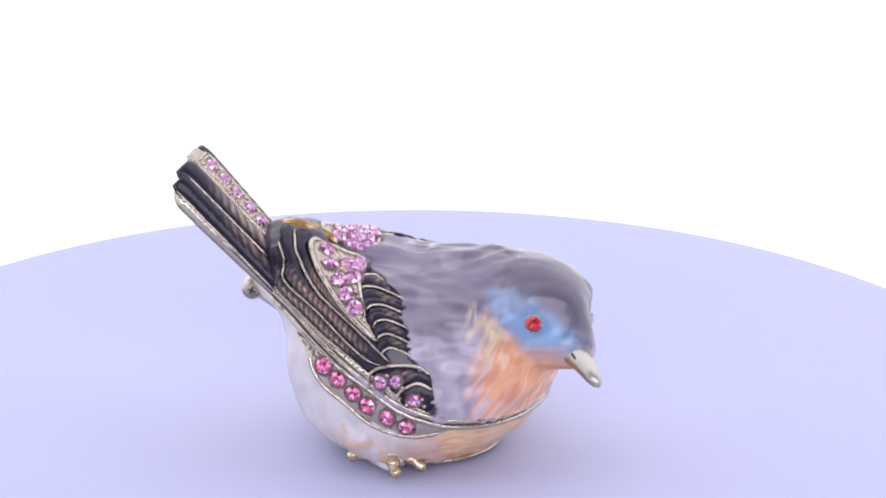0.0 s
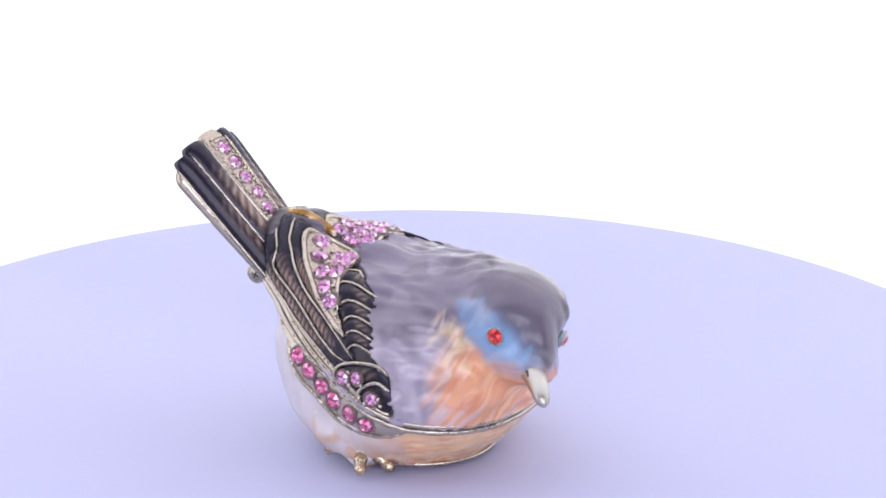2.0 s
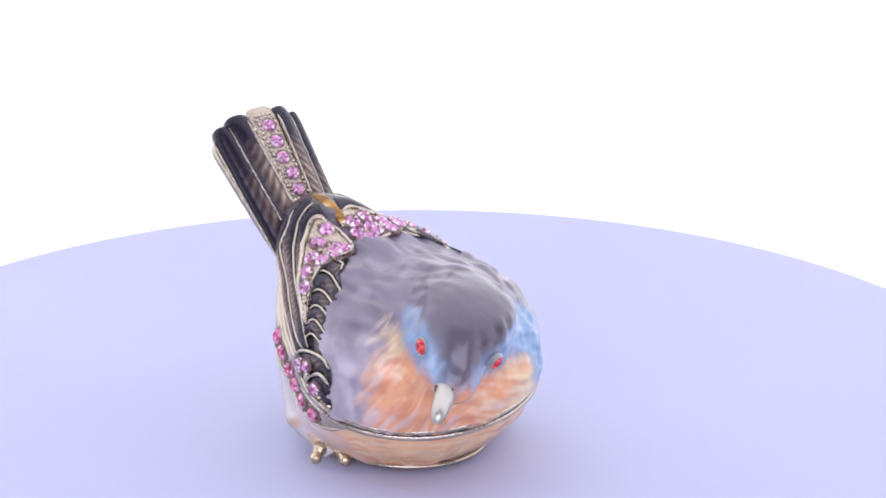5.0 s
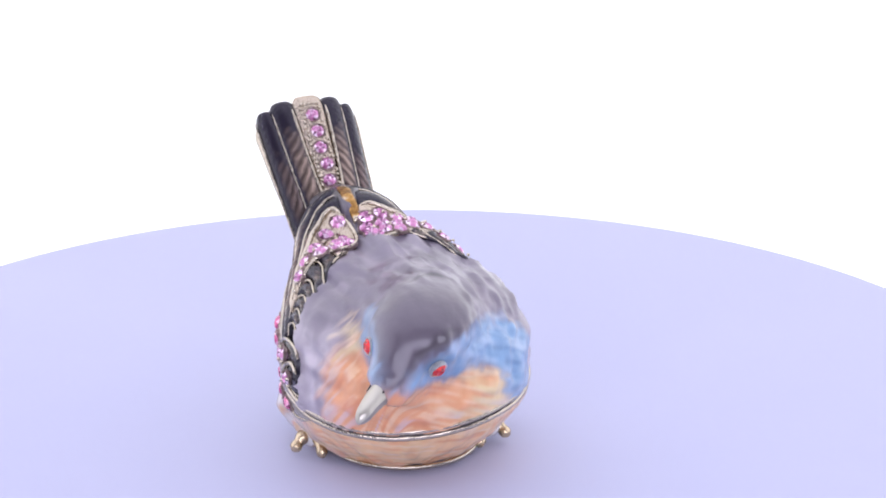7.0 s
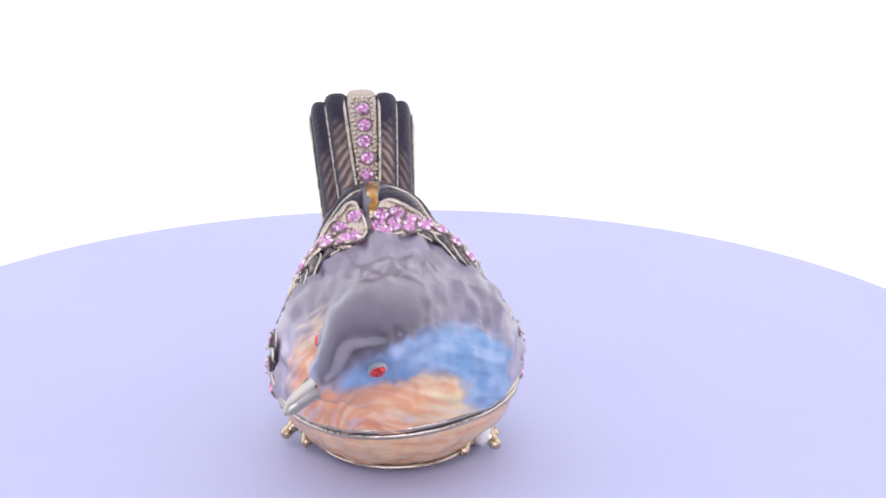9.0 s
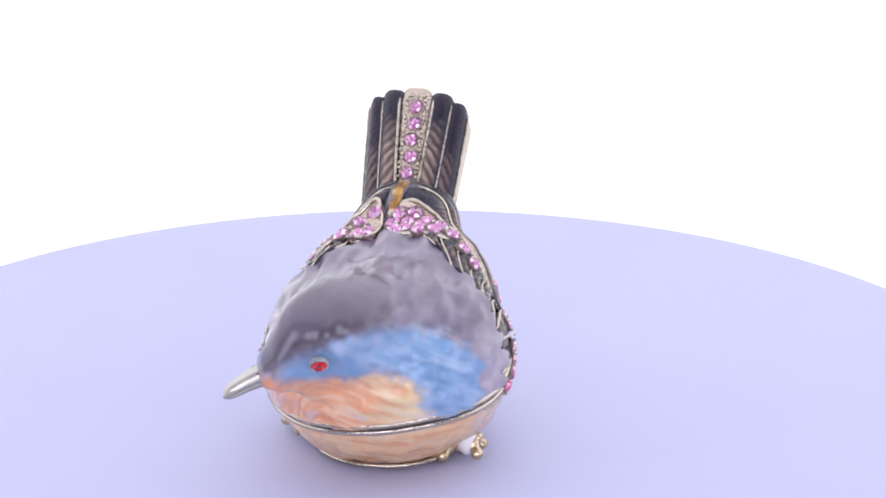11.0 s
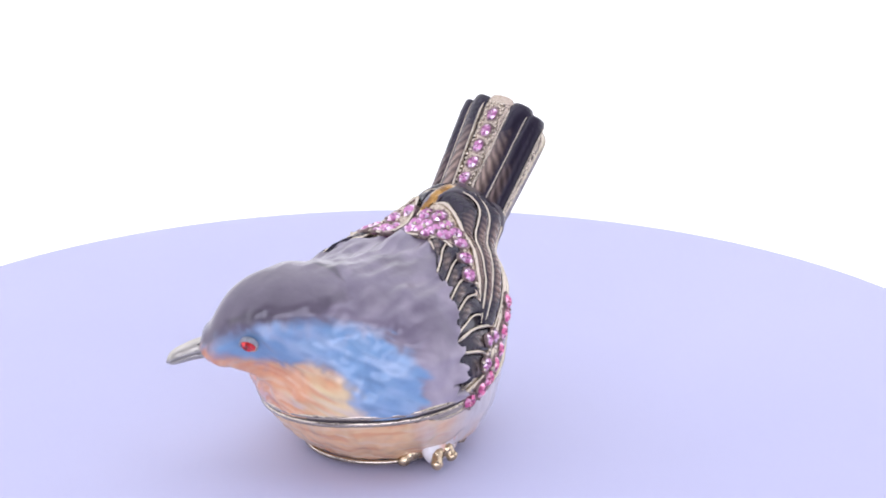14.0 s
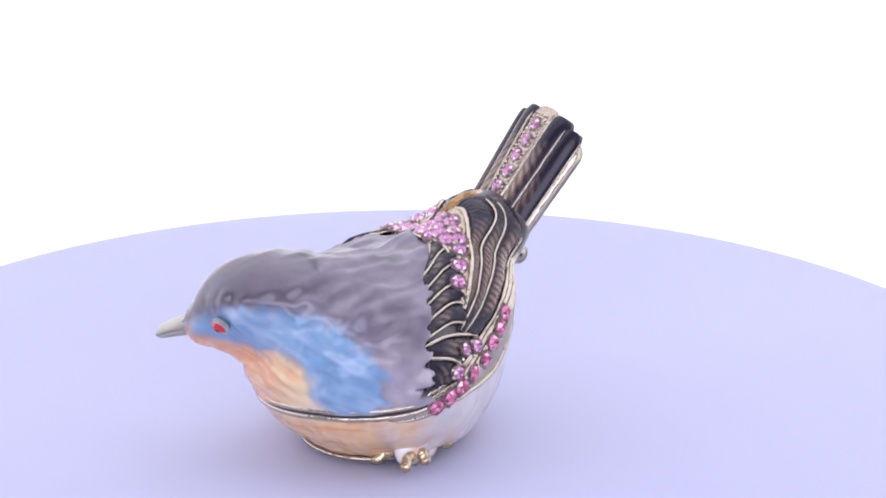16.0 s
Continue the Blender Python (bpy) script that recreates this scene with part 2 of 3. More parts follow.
def strip(name, left, right, parent, material, lift=0.0, bulge=0.0004, n=40, m=11, label="", skirt=0.0012):
    """A feather or plate between two lines on the body, arched across, with a skirt that gives it thickness."""
    a, b = line(left, n), line(right, n)
    across = np.linspace(0, 1, m)
    p = on_body((a[:, None] * (1 - across)[None, :, None] + b[:, None] * across[None, :, None]).reshape(-1, 3))
    u = normals(p)
    h = lift + bulge * (4 * across * (1 - across)) ** 0.7
    h = np.tile(h, n) + (grain(p, 700.0) - 0.5) * bulge * 0.3
    v = (p + u * h[:, None]).reshape(n, m, 3)
    low = (p - u * skirt).reshape(n, m, 3)
    v = np.concatenate([low[:, :1], v, low[:, -1:]], 1)
    v = np.concatenate([np.concatenate([low[:1, :1], low[:1], low[:1, -1:]], 1), v, np.concatenate([low[-1:, :1], low[-1:], low[-1:, -1:]], 1)], 0)
    me = mesh_of(name, v.reshape(-1, 3), grid_faces(n + 2, m + 2), material)
    s = np.clip((np.arange(n + 2) - 1) / (n - 1), 0, 1)
    w = np.clip((np.arange(m + 2) - 1) / (m - 1), 0, 1)
    floats(me, "along", np.repeat(s, m + 2))
    floats(me, "across", np.tile(w, n + 2))
    return part(name, me, parent, label)


# ---- the tent and the platter ----
def sheet(name, profile, x0, x1, material, label):
    """A sheet bent along x from a profile in y and z, 4 mm thick."""
    p = np.array(profile, float)
    d = np.gradient(p, axis=0)
    nrm = np.stack([d[:, 1], -d[:, 0]], -1) / np.linalg.norm(d, axis=1, keepdims=True)
    q = p + nrm * 0.004
    loop = np.vstack([p, q[::-1]])
    k = len(loop)
    v = [(x, y, z) for x in (x0, x1) for y, z in loop]
    faces = [(j, (j + 1) % k, k + (j + 1) % k, k + j) for j in range(k)]
    h = len(p)
    for base in (0, k):
        faces += [(base + j, base + j + 1, base + k - 2 - j, base + k - 1 - j) for j in range(h - 1)]
    ob = new(name, mesh_of(name, v, faces, material, False))
    return tagged(ob, label, "wall", "", "structure")


bend = [(0.40 + 0.25 * math.sin(a), 0.215 - 0.25 * math.cos(a)) for a in np.radians(range(0, 91, 6))]
sheet("backdrop", [(-0.30, -0.035)] + bend + [(0.65, 0.80)], -0.62, 0.62, SWEEP, "seamless white photo sweep with added glow")


def panel(name, lo, hi, material, label, category="wall"):
    bm = bmesh.new()
    bmesh.ops.create_cube(bm, size=1.0)
    for v in bm.verts:
        v.co = [(l + h) / 2 + c * (h - l) for l, h, c in zip(lo, hi, v.co)]
    bmesh.ops.bevel(bm, geom=bm.edges[:], offset=0.001, segments=1, affect="EDGES")
    me = bpy.data.meshes.new(name)
    bm.to_mesh(me)
    bm.free()
    me.materials.append(material)
    return tagged(new(name, me), label, category, "", "structure")


# side walls and roof stand out of view, added to throw soft fill
panel("wall_left", (-0.635, -0.30, -0.04), (-0.625, 0.66, 0.80), CLOTH, "unseen white cloth side wall of a light tent with added glow")
panel("wall_right", (0.625, -0.30, -0.04), (0.635, 0.66, 0.80), CLOTH, "unseen white cloth side wall of a light tent with added glow")
panel("ceiling", (-0.635, -0.40, 0.805), (0.635, 0.66, 0.815), ROOF, "unseen white cloth roof of a light tent with added glow", "ceiling")
panel("floor", (-1.6, -2.2, -0.80), (1.6, 1.2, -0.78), ROOM, "grey floor of a dim room", "floor")
panel("wall_front", (-1.6, -2.22, -0.78), (1.6, -2.2, 1.8), ROOM, "plain grey painted wall of a dim room")
panel("table", (-0.75, -0.42, -0.075), (0.75, 0.75, -0.043), ROOM, "plain grey table under a photo sweep", "table")


def lathe(name, profile, material, seg=192):
    a = np.linspace(0, 2 * np.pi, seg, endpoint=False)
    v = [(r * math.cos(t), r * math.sin(t), z) for r, z in profile for t in a]
    faces = grid_faces(len(profile), seg, True)
    faces += [tuple(range(seg)), tuple((len(profile) - 1) * seg + j for j in range(seg))[::-1]]
    return mesh_of(name, v, faces, material)


turntable = tagged(new("turntable"), "round matte white motorised turntable on a white sweep", "turntable")
turntable.location = (0, 0, -0.035)
RIM_R = 0.1152
edge = [(RIM_R - 0.0012 + 0.0012 * math.cos(a), 0.035 - 0.0012 + 0.0012 * math.sin(a)) for a in np.radians(range(0, 91, 15))]
platter = part("platter", lathe("platter", [(RIM_R - 0.004, 0.025), (RIM_R, 0.027)] + edge + [(RIM_R - 0.004, 0.035), (0.05, 0.035), (0.0005, 0.035)], PLATTER), turntable, "flat matte white turning platter")
part("foot", lathe("foot", [(0.085, 0.0), (0.09, 0.002), (0.09, 0.022), (0.086, 0.0245), (0.04, 0.0246)], PLATTER), turntable, "white fixed base")

# ---- the bird-shaped trinket box ----
bird = tagged(new("trinket_box"), "enamelled bird-shaped hinged trinket box set with pink crystals", "trinket box")

# height of the seam between lid and bowl, in degrees up from the heart, by direction round
SEAM_ROUND = (-180, -162, -149, -140, -121, -97, -75, -54, -30, -10, 10, 30, 50, 75, 86, 98, 112, 123, 138, 151, 165, 180)
SEAM_UP = (25, 23, 18, 13, 2, -11, -19, -21, -21, -19, -16.5, -14, -13, -11.5, -8, -3.5, 4, 9.5, 17, 21.5, 24, 25)


def seam(phi):
    fine = np.arange(-180, 181, 1.0)
    up = np.interp(fine, SEAM_ROUND, SEAM_UP)
    wide = np.r_[up[-7:-1], up, up[1:7]]
    up = np.convolve(wide, np.ones(13) / 13, "valid")
    return np.interp((np.asarray(phi) + 180) % 360 - 180, fine, up)


def inside(phi, el, poly, soft):
    """Soft membership of an area on the body, its outline feathered by brush strokes."""
    x, y = phi, el
    d = np.full(len(x), 1e9)
    hit = np.zeros(len(x), bool)
    q = np.array(poly, float)
    for (ax, ay), (bx, by) in zip(q, np.roll(q, -1, 0)):
        t = np.clip(((x - ax) * (bx - ax) + (y - ay) * (by - ay)) / ((bx - ax) ** 2 + (by - ay) ** 2 + 1e-9), 0, 1)
        d = np.minimum(d, np.hypot(x - ax - t * (bx - ax), y - ay - t * (by - ay)))
        cross = ((ay > y) != (by > y)) & (x < (bx - ax) * (y - ay) / (by - ay + 1e-9) + ax)
        hit ^= cross
    return step(-soft, soft, np.where(hit, d, -d))


WING_R = [(-172, 42), (-168, 50), (-160, 59), (-152, 57), (-138, 58), (-120, 55), (-98, 40), (-91, 21), (-88, 10), (-79, -5), (-76, -17), (-92, -12), (-107, -4), (-122, 5), (-138, 14), (-153, 21), (-163, 29)]
WING_L = [(172, 42), (180, 50), (180, 63), (165, 65), (146, 61), (130, 55), (96, 47), (86, 30), (80, 18), (79, 8), (75, -6), (87, -8), (99, -5), (115, 5), (127, 9), (139, 17), (157, 24)]


def hue(*c):
    return np.array(c)


GREY, SLATE, PALE = hue(0.160, 0.134, 0.178), hue(0.092, 0.073, 0.098), hue(0.46, 0.41, 0.45)
ORANGE, RUST, SAND, BLUE, SKY = hue(0.78, 0.37, 0.18), hue(0.70, 0.24, 0.10), hue(0.78, 0.60, 0.32), hue(0.180, 0.33, 0.52), hue(0.34, 0.46, 0.62)
WHITE, DARK = hue(0.62, 0.58, 0.56), hue(0.038, 0.03, 0.034)


def blend(base, top, w):
    return base * (1 - w[:, None]) + top * w[:, None]


def strokes(phi, el, lean, fine, long, seed):
    """Brush strokes: noise drawn out along a direction on the body, 0 to 1."""
    c, k = np.cos(lean), np.sin(lean)
    a, b = phi * c + el * k, el * c - phi * k
    return grain(np.stack([a / long, b / fine, np.full(len(phi), seed * 1.37)], 1), 1.0)


def paint_lid(p, phi, el):
    flow = p * np.array([1.0, 0.7, 0.8])
    n1, n2, n3 = grain(flow, 420.0), grain(flow, 1100.0), grain(p, 160.0)
    calm = 1 - 0.75 * step(4, 12, el) * step(48, 40, np.abs(phi))
    # plumage lies back and down from the face on both sides
    lean = -0.40 + 1.25 * step(-8, -38, phi)
    s1, s2 = strokes(phi, el, lean, 2.4, 13.0, 1), strokes(phi, el, lean, 1.5, 8.0, 2)
    down = strokes(phi, el, 1.35 * np.sign(phi), 3.4, 15.0, 3)
    way_p, way_e = np.cos(lean), np.sin(lean)
    rag = ((s1 - 0.5) * 12 + (s2 - 0.5) * 8) * (0.3 + 0.7 * calm)
    wp = phi + way_p * rag + (n1 - 0.5) * 5 * calm
    we = el + way_e * rag * 0.6 + (n2 - 0.5) * 4 * calm
    fp, fe = phi + (n1 - 0.5) * 3.5 + (s2 - 0.5) * 2.5, el + (n2 - 0.5) * 3 + (s2 - 0.5) * 2  # fine work on the face
    c = np.tile(GREY, (len(p), 1))
    c = blend(c, PALE, step(0.45, 0.8, n1) * 0.28)
    c = blend(c, SLATE, step(0.5, 0.85, n3) * 0.35)
    low = step(30, 0, el) * step(75, 95, np.abs(phi)) + step(38, 8, el) * step(-45, -60, phi) + 0.7 * step(24, 4, el) * step(46, 62, phi)
    c = blend(c, PALE * 1.15, np.clip(low, 0, 1) * (0.55 + 0.45 * step(0.25, 0.75, 0.4 * down + 0.3 * n1 + 0.3 * n2)) * 0.85)
    # throat and breast, both sides
    warm = inside(wp, we, [(-51, 36), (-42, 27), (-35, 20), (-27, 10), (-20, 9), (-2, 8), (12, 10), (24, 5), (33, -4), (39, -12), (36, -24), (-55, -28), (-61, -6), (-57, 8), (-51, 20)], 6)
    base = blend(np.tile(SAND, (len(p), 1)), ORANGE, np.clip(step(28, 8, el + (s1 - 0.5) * 22) * step(28, -8, phi + (s1 - 0.5) * 40), 0, 1))
    c = blend(c, base, warm * (0.72 + 0.28 * step(24, 10, el)))
    c = blend(c, hue(0.88, 0.66, 0.42), warm * step(0.50, 0.72, s2) * 0.5)
    c = blend(c, PALE * 1.45, warm * step(0.55, 0.8, s1) * step(-2, -14, el + (s2 - 0.5) * 10) * 0.5)
    c = blend(c, RUST, warm * step(0.56, 0.74, strokes(phi, el, lean, 3.2, 12.0, 5)) * step(20, 8, el) * 0.55)
    c = blend(c, PALE * 1.25, warm * step(-40, -56, phi) * step(0.35, 0.65, s2) * 0.4)
    # blue cheeks
    right = inside(fp, fe, [(-36, 42), (-28, 39), (-28.5, 25), (-26, 12), (-28.5, 8.5), (-31.5, 12), (-34.5, 15), (-39, 24), (-41, 32)], 3.0)
    left = inside(wp, we, [(-24, 9), (-18, 14.4), (-9, 19), (0, 24), (12, 26.5), (28, 28), (42, 24), (47, 18), (57, 8), (60, 0), (59, -10), (56, -20), (40, -20), (35, -9), (30, 1), (23.7, 5), (18, 9.5), (9.8, 10.5), (-4.7, 8.6), (-18, 8)], 3.2)
    blue = np.maximum(right * (0.58 + 0.42 * step(34, 20, el)), left)
    c = blend(c, blend(np.tile(BLUE, (len(p), 1)), SKY, step(0.35, 0.75, 0.5 * n1 + 0.5 * s1) * 0.8), blue)
    c = blend(c, BLUE * 0.75, blue * step(0.6, 0.8, s2) * 0.4)
    c = blend(c, PALE, left * step(16, 27, el + (n1 - 0.5) * 8) * step(0.4, 0.7, n2) * 0.35)
    # crown of the head
    cap = inside(fp, fe, [(-23.5, 9.0), (-28, 10.8), (-29.6, 21), (-30.5, 35), (-32, 43), (-19, 50), (0, 55), (18, 48), (25, 40), (15, 31.5), (0, 24), (-12, 19), (-20, 14)], 1.6)
    c = blend(c, SLATE, cap * (0.80 + 0.2 * n3) * (1 - 0.65 * step(36, 52, el)))
    c = blend(c, SLATE, 0.4 * step(30, 48, el) * step(120, 60, np.abs(phi)) * step(0.3, 0.7, n3))
    # head creases have no relief of their own; their shade is put into the colour
    crease_shade = np.maximum(inside(phi, el, [(-21, 45.5), (-8, 51.5), (1, 55.5), (10, 52.5), (20, 46.5), (9, 50), (1, 52), (-8, 49.5)], 0.9), inside(wp, we, [(-17, 19.5), (-9, 24), (-2, 27), (-1, 25), (-9, 21.5), (-15, 18.5)], 1.0) * 0.8)
    c = blend(c, SLATE * 0.5, crease_shade * 0.8)
    barbs = p * np.array([0.5, 0.28, 1.0])
    rag = (grain(barbs, 900.0) - 0.5) * 7 + (grain(barbs + 0.4, 2200.0) - 0.5) * 5
    rag = rag * step(50, 22, np.abs(np.abs(phi) - 95))
    wing = np.maximum(inside(phi + rag, el, WING_R, 0.8), inside(phi - rag, el, WING_L, 0.8))
    c = blend(c, DARK, wing)
    rump = step(150, 165, np.abs(phi)) * step(52, 44, el)
    near = np.maximum(inside(phi, el, WING_R, 9), inside(phi, el, WING_L, 9)) * (1 - wing)
    fluff = (s1 - 0.5) * 0.6 + (s2 - 0.5) * 0.4
    return blend(c, DARK, rump * (1 - wing)), wing, cap, near * step(130, 110, np.abs(phi)), fluff * step(34, 24, el) * step(75, 55, np.abs(phi)) * (1 - cap)


def build_lid():
    cols, rows = 420, 150
    phi = np.linspace(-180, 180, cols, endpoint=False)
    s = np.linspace(0, 1, rows)
    el = seam(phi)[None] + 0.6 + (89.7 - seam(phi)[None] - 0.6) * s[:, None]
    ph = np.tile(phi, (rows, 1))
    p = cast(ways(ph.ravel(), el.ravel()))
    u = normals(p)
    c, wing, cap, near, fluff = paint_lid(p, ph.ravel(), el.ravel())
    hood = inside(ph.ravel(), el.ravel(), [(-23, 8), (-27, 21), (-28, 36), (-28, 44), (1, 50), (15, 44), (10, 34), (-4, 25), (-16, 16)], 7)
    flow = p * np.array([1.0, 0.4, 0.75])
    relief = (grain(flow, 260.0) - 0.5) * 0.0016 + (grain(flow, 620.0) - 0.5) * 0.0010 + (np.abs(grain(flow + 0.6, 520.0) - 0.5) - 0.2) * -0.0005
    soft = (1 - 0.85 * hood) * np.repeat(0.25 + 0.75 * step(0.02, 0.10, s), cols)
    p = p + u * (relief * soft * (1 - wing) + 0.0004 * fluff + 0.0003 * (1 - wing) + 0.0010 * near - 0.0004 * hood - 0.0005 * wing)[:, None]
    v = np.vstack([p, [p[-cols:].mean(0)]])
    faces = grid_faces(rows, cols, True) + [((rows - 1) * cols + j, (rows - 1) * cols + (j + 1) % cols, rows * cols) for j in range(cols)]
    me = mesh_of("lid", v, faces, ENAMEL)
    colours(me, "paint", np.vstack([c, c[-1:]]))
    return part("lid", me, bird, "grey, blue and orange enamelled bird lid with sculpted plumage")


def build_bowl():
    cols, rows = 420, 110
    phi = np.linspace(-180, 180, cols, endpoint=False)
    s = np.linspace(0, 1, rows)
    el = seam(phi)[None] - 0.6 + (-89.5 - seam(phi)[None] + 0.6) * s[:, None]
    ph = np.tile(phi, (rows, 1)).ravel()
    e = el.ravel()
    p = cast(ways(ph, e))
    u = normals(p)
    flow = p * np.array([1.0, 1.0, 0.35])
    n1, n2 = grain(flow, 350.0), grain(flow, 1000.0)
    rear = step(62, 100, np.abs(ph + 6) + (n1 - 0.5) * 36)
    c = blend(np.tile(hue(0.84, 0.53, 0.27), (len(p), 1)), SAND, step(0.4, 0.8, n1) * 0.6)
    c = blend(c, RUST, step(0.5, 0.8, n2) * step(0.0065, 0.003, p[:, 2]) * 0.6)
    c = blend(c, RUST, step(0.62, 0.8, n1) * 0.35)
    blot = strokes(ph, e, 0.0, 2.2, 14.0, 7)
    c = blend(c, hue(0.84, 0.64, 0.42), step(0.5, 0.75, strokes(ph, e, 0.0, 1.6, 10.0, 8)) * 0.6)
    c = blend(c, RUST, step(0.55, 0.75, blot) * 0.5)
    c = blend(c, WHITE, rear)
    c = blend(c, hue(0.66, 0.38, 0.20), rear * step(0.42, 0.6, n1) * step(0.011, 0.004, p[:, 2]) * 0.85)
    thigh = np.exp(-(((ph + 118) / 15) ** 2 + ((e + 32) / 13) ** 2)) + 0.5 * np.exp(-(((ph - 104) / 15) ** 2 + ((e + 34) / 13) ** 2))
    p = p + u * ((n1 - 0.5) * 0.0008 + (n2 - 0.5) * 0.0003 + thigh * 0.0014)[:, None]
    tuck = 1 - 0.10 * (1 - rear) * step(0.013, 0.0, p[:, 2])
    p[:, :2] = HEART[:2] + (p[:, :2] - HEART[:2]) * tuck[:, None]
    low = 0.0014
    p[:, 2] = np.where(p[:, 2] < low * 2, low * np.exp((p[:, 2] - 2 * low) / low) + low * 0.4, p[:, 2] - low * 0.6)
    v = np.vstack([p, [p[-cols:].mean(0)]])
    faces = [f[::-1] for f in grid_faces(rows, cols, True)] + [((rows - 1) * cols + (j + 1) % cols, (rows - 1) * cols + j, rows * cols) for j in range(cols)]
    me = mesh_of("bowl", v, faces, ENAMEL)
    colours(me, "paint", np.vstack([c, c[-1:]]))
    return part("bowl", me, bird, "orange and white enamelled lower body")


lid = build_lid()
bowl = build_bowl()


def rim(name, shift, radius, material, lift, label):
    phi = np.linspace(-180, 180, 241)
    p = cast(ways(phi, seam(phi) + shift))
    u = normals(p)
    return part(name, tube_mesh(name, p + u * lift, u, radius, material, 1.0), bird, label)


rim("lid_rim", 1.7, 0.00050, GOLD, 0.00002, "pale gold rim of the lid")
rim("bowl_rim", -1.8, 0.00054, GOLD, 0.00006, "pale gold rim of the bowl")
rim("seam", 0.0, 0.00028, SEAM, 0.00000, "dark gap between lid and bowl")


# wings: long flight feathers, coverts, crystal-set shoulder plates and gold outlines
def wing(side):
    r = side < 0
    W = {
        "edge0": [(-167, 29), (-164, 26), (-153, 22), (-139, 15), (-122, 6), (-107, -3), (-92, -11), (-78, -15)],
        "l1": [(-178, 35), (-170, 32), (-166, 29), (-159, 25), (-143, 19), (-129, 13), (-113, 5)],
        "l2": [(-177, 40), (-164, 36), (-159, 30), (-142, 25), (-128, 18), (-114, 11), (-105, 9)],
        "l3": [(-176, 44), (-169, 42.3), (-163, 39.5), (-148, 33), (-131, 28), (-116, 21), (-101, 11)],
        "l4": [(-171, 48), (-169, 45.5), (-163, 42.6), (-154, 39.6), (-142, 35.8), (-130, 30.8), (-120, 26.2), (-110, 21)],
        "inner": [(-171.5, 48.3), (-172, 51), (-169, 55), (-161, 57.3), (-149, 54.5), (-138, 48.5), (-128, 41), (-120, 32), (-110, 22)],
        "c1": [(-142, 49), (-141, 52), (-133.6, 55.6), (-130, 55), (-122, 54)],
        "c2": [(-131, 43), (-130, 46), (-121.8, 48.5), (-109.5, 48.0), (-98, 46)],
        "c3": [(-121, 35), (-120, 38), (-113.4, 40.2), (-103.4, 39.4), (-94, 37)],
        "c4": [(-114, 28), (-113, 31), (-107.6, 32.9), (-99.0, 31.7), (-91, 29)],
        "c5": [(-110, 21), (-109, 24), (-104.1, 25.7), (-96.3, 24.0), (-89, 21)],
        "c6": [(-106, 14), (-105, 17), (-100.7, 18.7), (-93.7, 17.0), (-87, 14)],
        "leafA": [(-110, -3), (-112, 2), (-108, 7), (-98, 10), (-86, 10), (-80, 6)],
        "underA": [(-108, -3), (-104, -4), (-98, -3), (-92, 0), (-86, 2), (-79, -1)],
        "leafB": [(-94, -9), (-96, -5), (-93, -1), (-86, 2), (-79, -1)],
        "underB": [(-93, -9), (-90, -11), (-86, -12), (-82, -13), (-78, -10)],
        "band_lo": [(-145, 11), (-139, -1), (-127, -12), (-116, -21), (-101, -26), (-86, -27), (-72, -23)],
    } if r else {
        "edge0": [(165, 27), (153, 25), (138, 20), (123, 12), (112, 7), (98, -2), (86, -6), (74, -8)],
        "l1": [(177, 37), (168, 33), (160, 28), (140, 23), (127, 16), (115, 11)],
        "l2": [(176, 41), (166, 38), (153, 35), (132, 29), (117, 21), (103, 15)],
        "l3": [(176, 43), (163, 40), (147, 40), (132, 35), (119, 27), (102, 17)],
        "l4": [(178, 49), (170, 48), (158, 47), (147, 45), (137, 42), (124, 36), (110, 25)],
        "inner": [(179, 49.5), (-178, 54), (-178, 60), (168, 64), (149, 61), (136, 53), (124, 46), (112, 33)],
        "c1": [(150, 54), (149, 57), (139.4, 59.8), (134, 59), (124, 57)],
        "c2": [(138, 49), (137, 52), (126.8, 53.7), (112.0, 52.0), (98, 49)],
        "c3": [(126, 42), (125, 45), (116.5, 46.4), (103.9, 44.4), (92, 41)],
        "c4": [(116, 34), (115, 37), (107.9, 38.4), (97.2, 36.4), (87, 33)],
        "c5": [(111, 26), (110, 29), (103.2, 30.4), (92.8, 28.4), (83, 25)],
        "c6": [(106, 17), (105, 20), (98.7, 21.9), (89.1, 20.7), (80, 18)],
        "leafA": [(110, 4), (112, 9), (109, 13), (92, 17), (78, 15)],
        "underA": [(112, 3), (107, 3), (101, 4), (94, 6), (81, 9)],
        "leafB": [(91, -1), (96, 2), (91, 7), (79, 10)],
        "underB": [(93, -3), (88, -5), (82, -5), (77, -4)],
        "band_lo": [(143, 13), (138, 1), (124, -8), (103, -11), (89, -13), (77, -16), (64, -17)],
    }
    strip("edge_band", W["edge0"], W["l1"], lid, GOLD, -0.0001, 0.0003, label="smooth pale gold wing edge")
    strip("feather", W["l1"], W["l2"], lid, WING, -0.0004, 0.0010)
    strip("feather", W["l2"], W["l3"], lid, WING, -0.0004, 0.0011)
    strip("feather", W["l3"], W["l4"], lid, WING, -0.0004, 0.0009)
    for k in ("l1", "l2", "l3"):
        ridge("feather_outline", W[k], 0.00026, lid, 0.0002)
    strip("shoulder_plate", W["l4"], W["inner"], lid, ROUGH_GOLD, 0.0004 if r else 0.0001, 0.0004, label="pitted pale gold plate set with crystals")
    ridge("plate_outline", W["l4"], 0.00045, lid, 0.0006 if r else 0.0003)
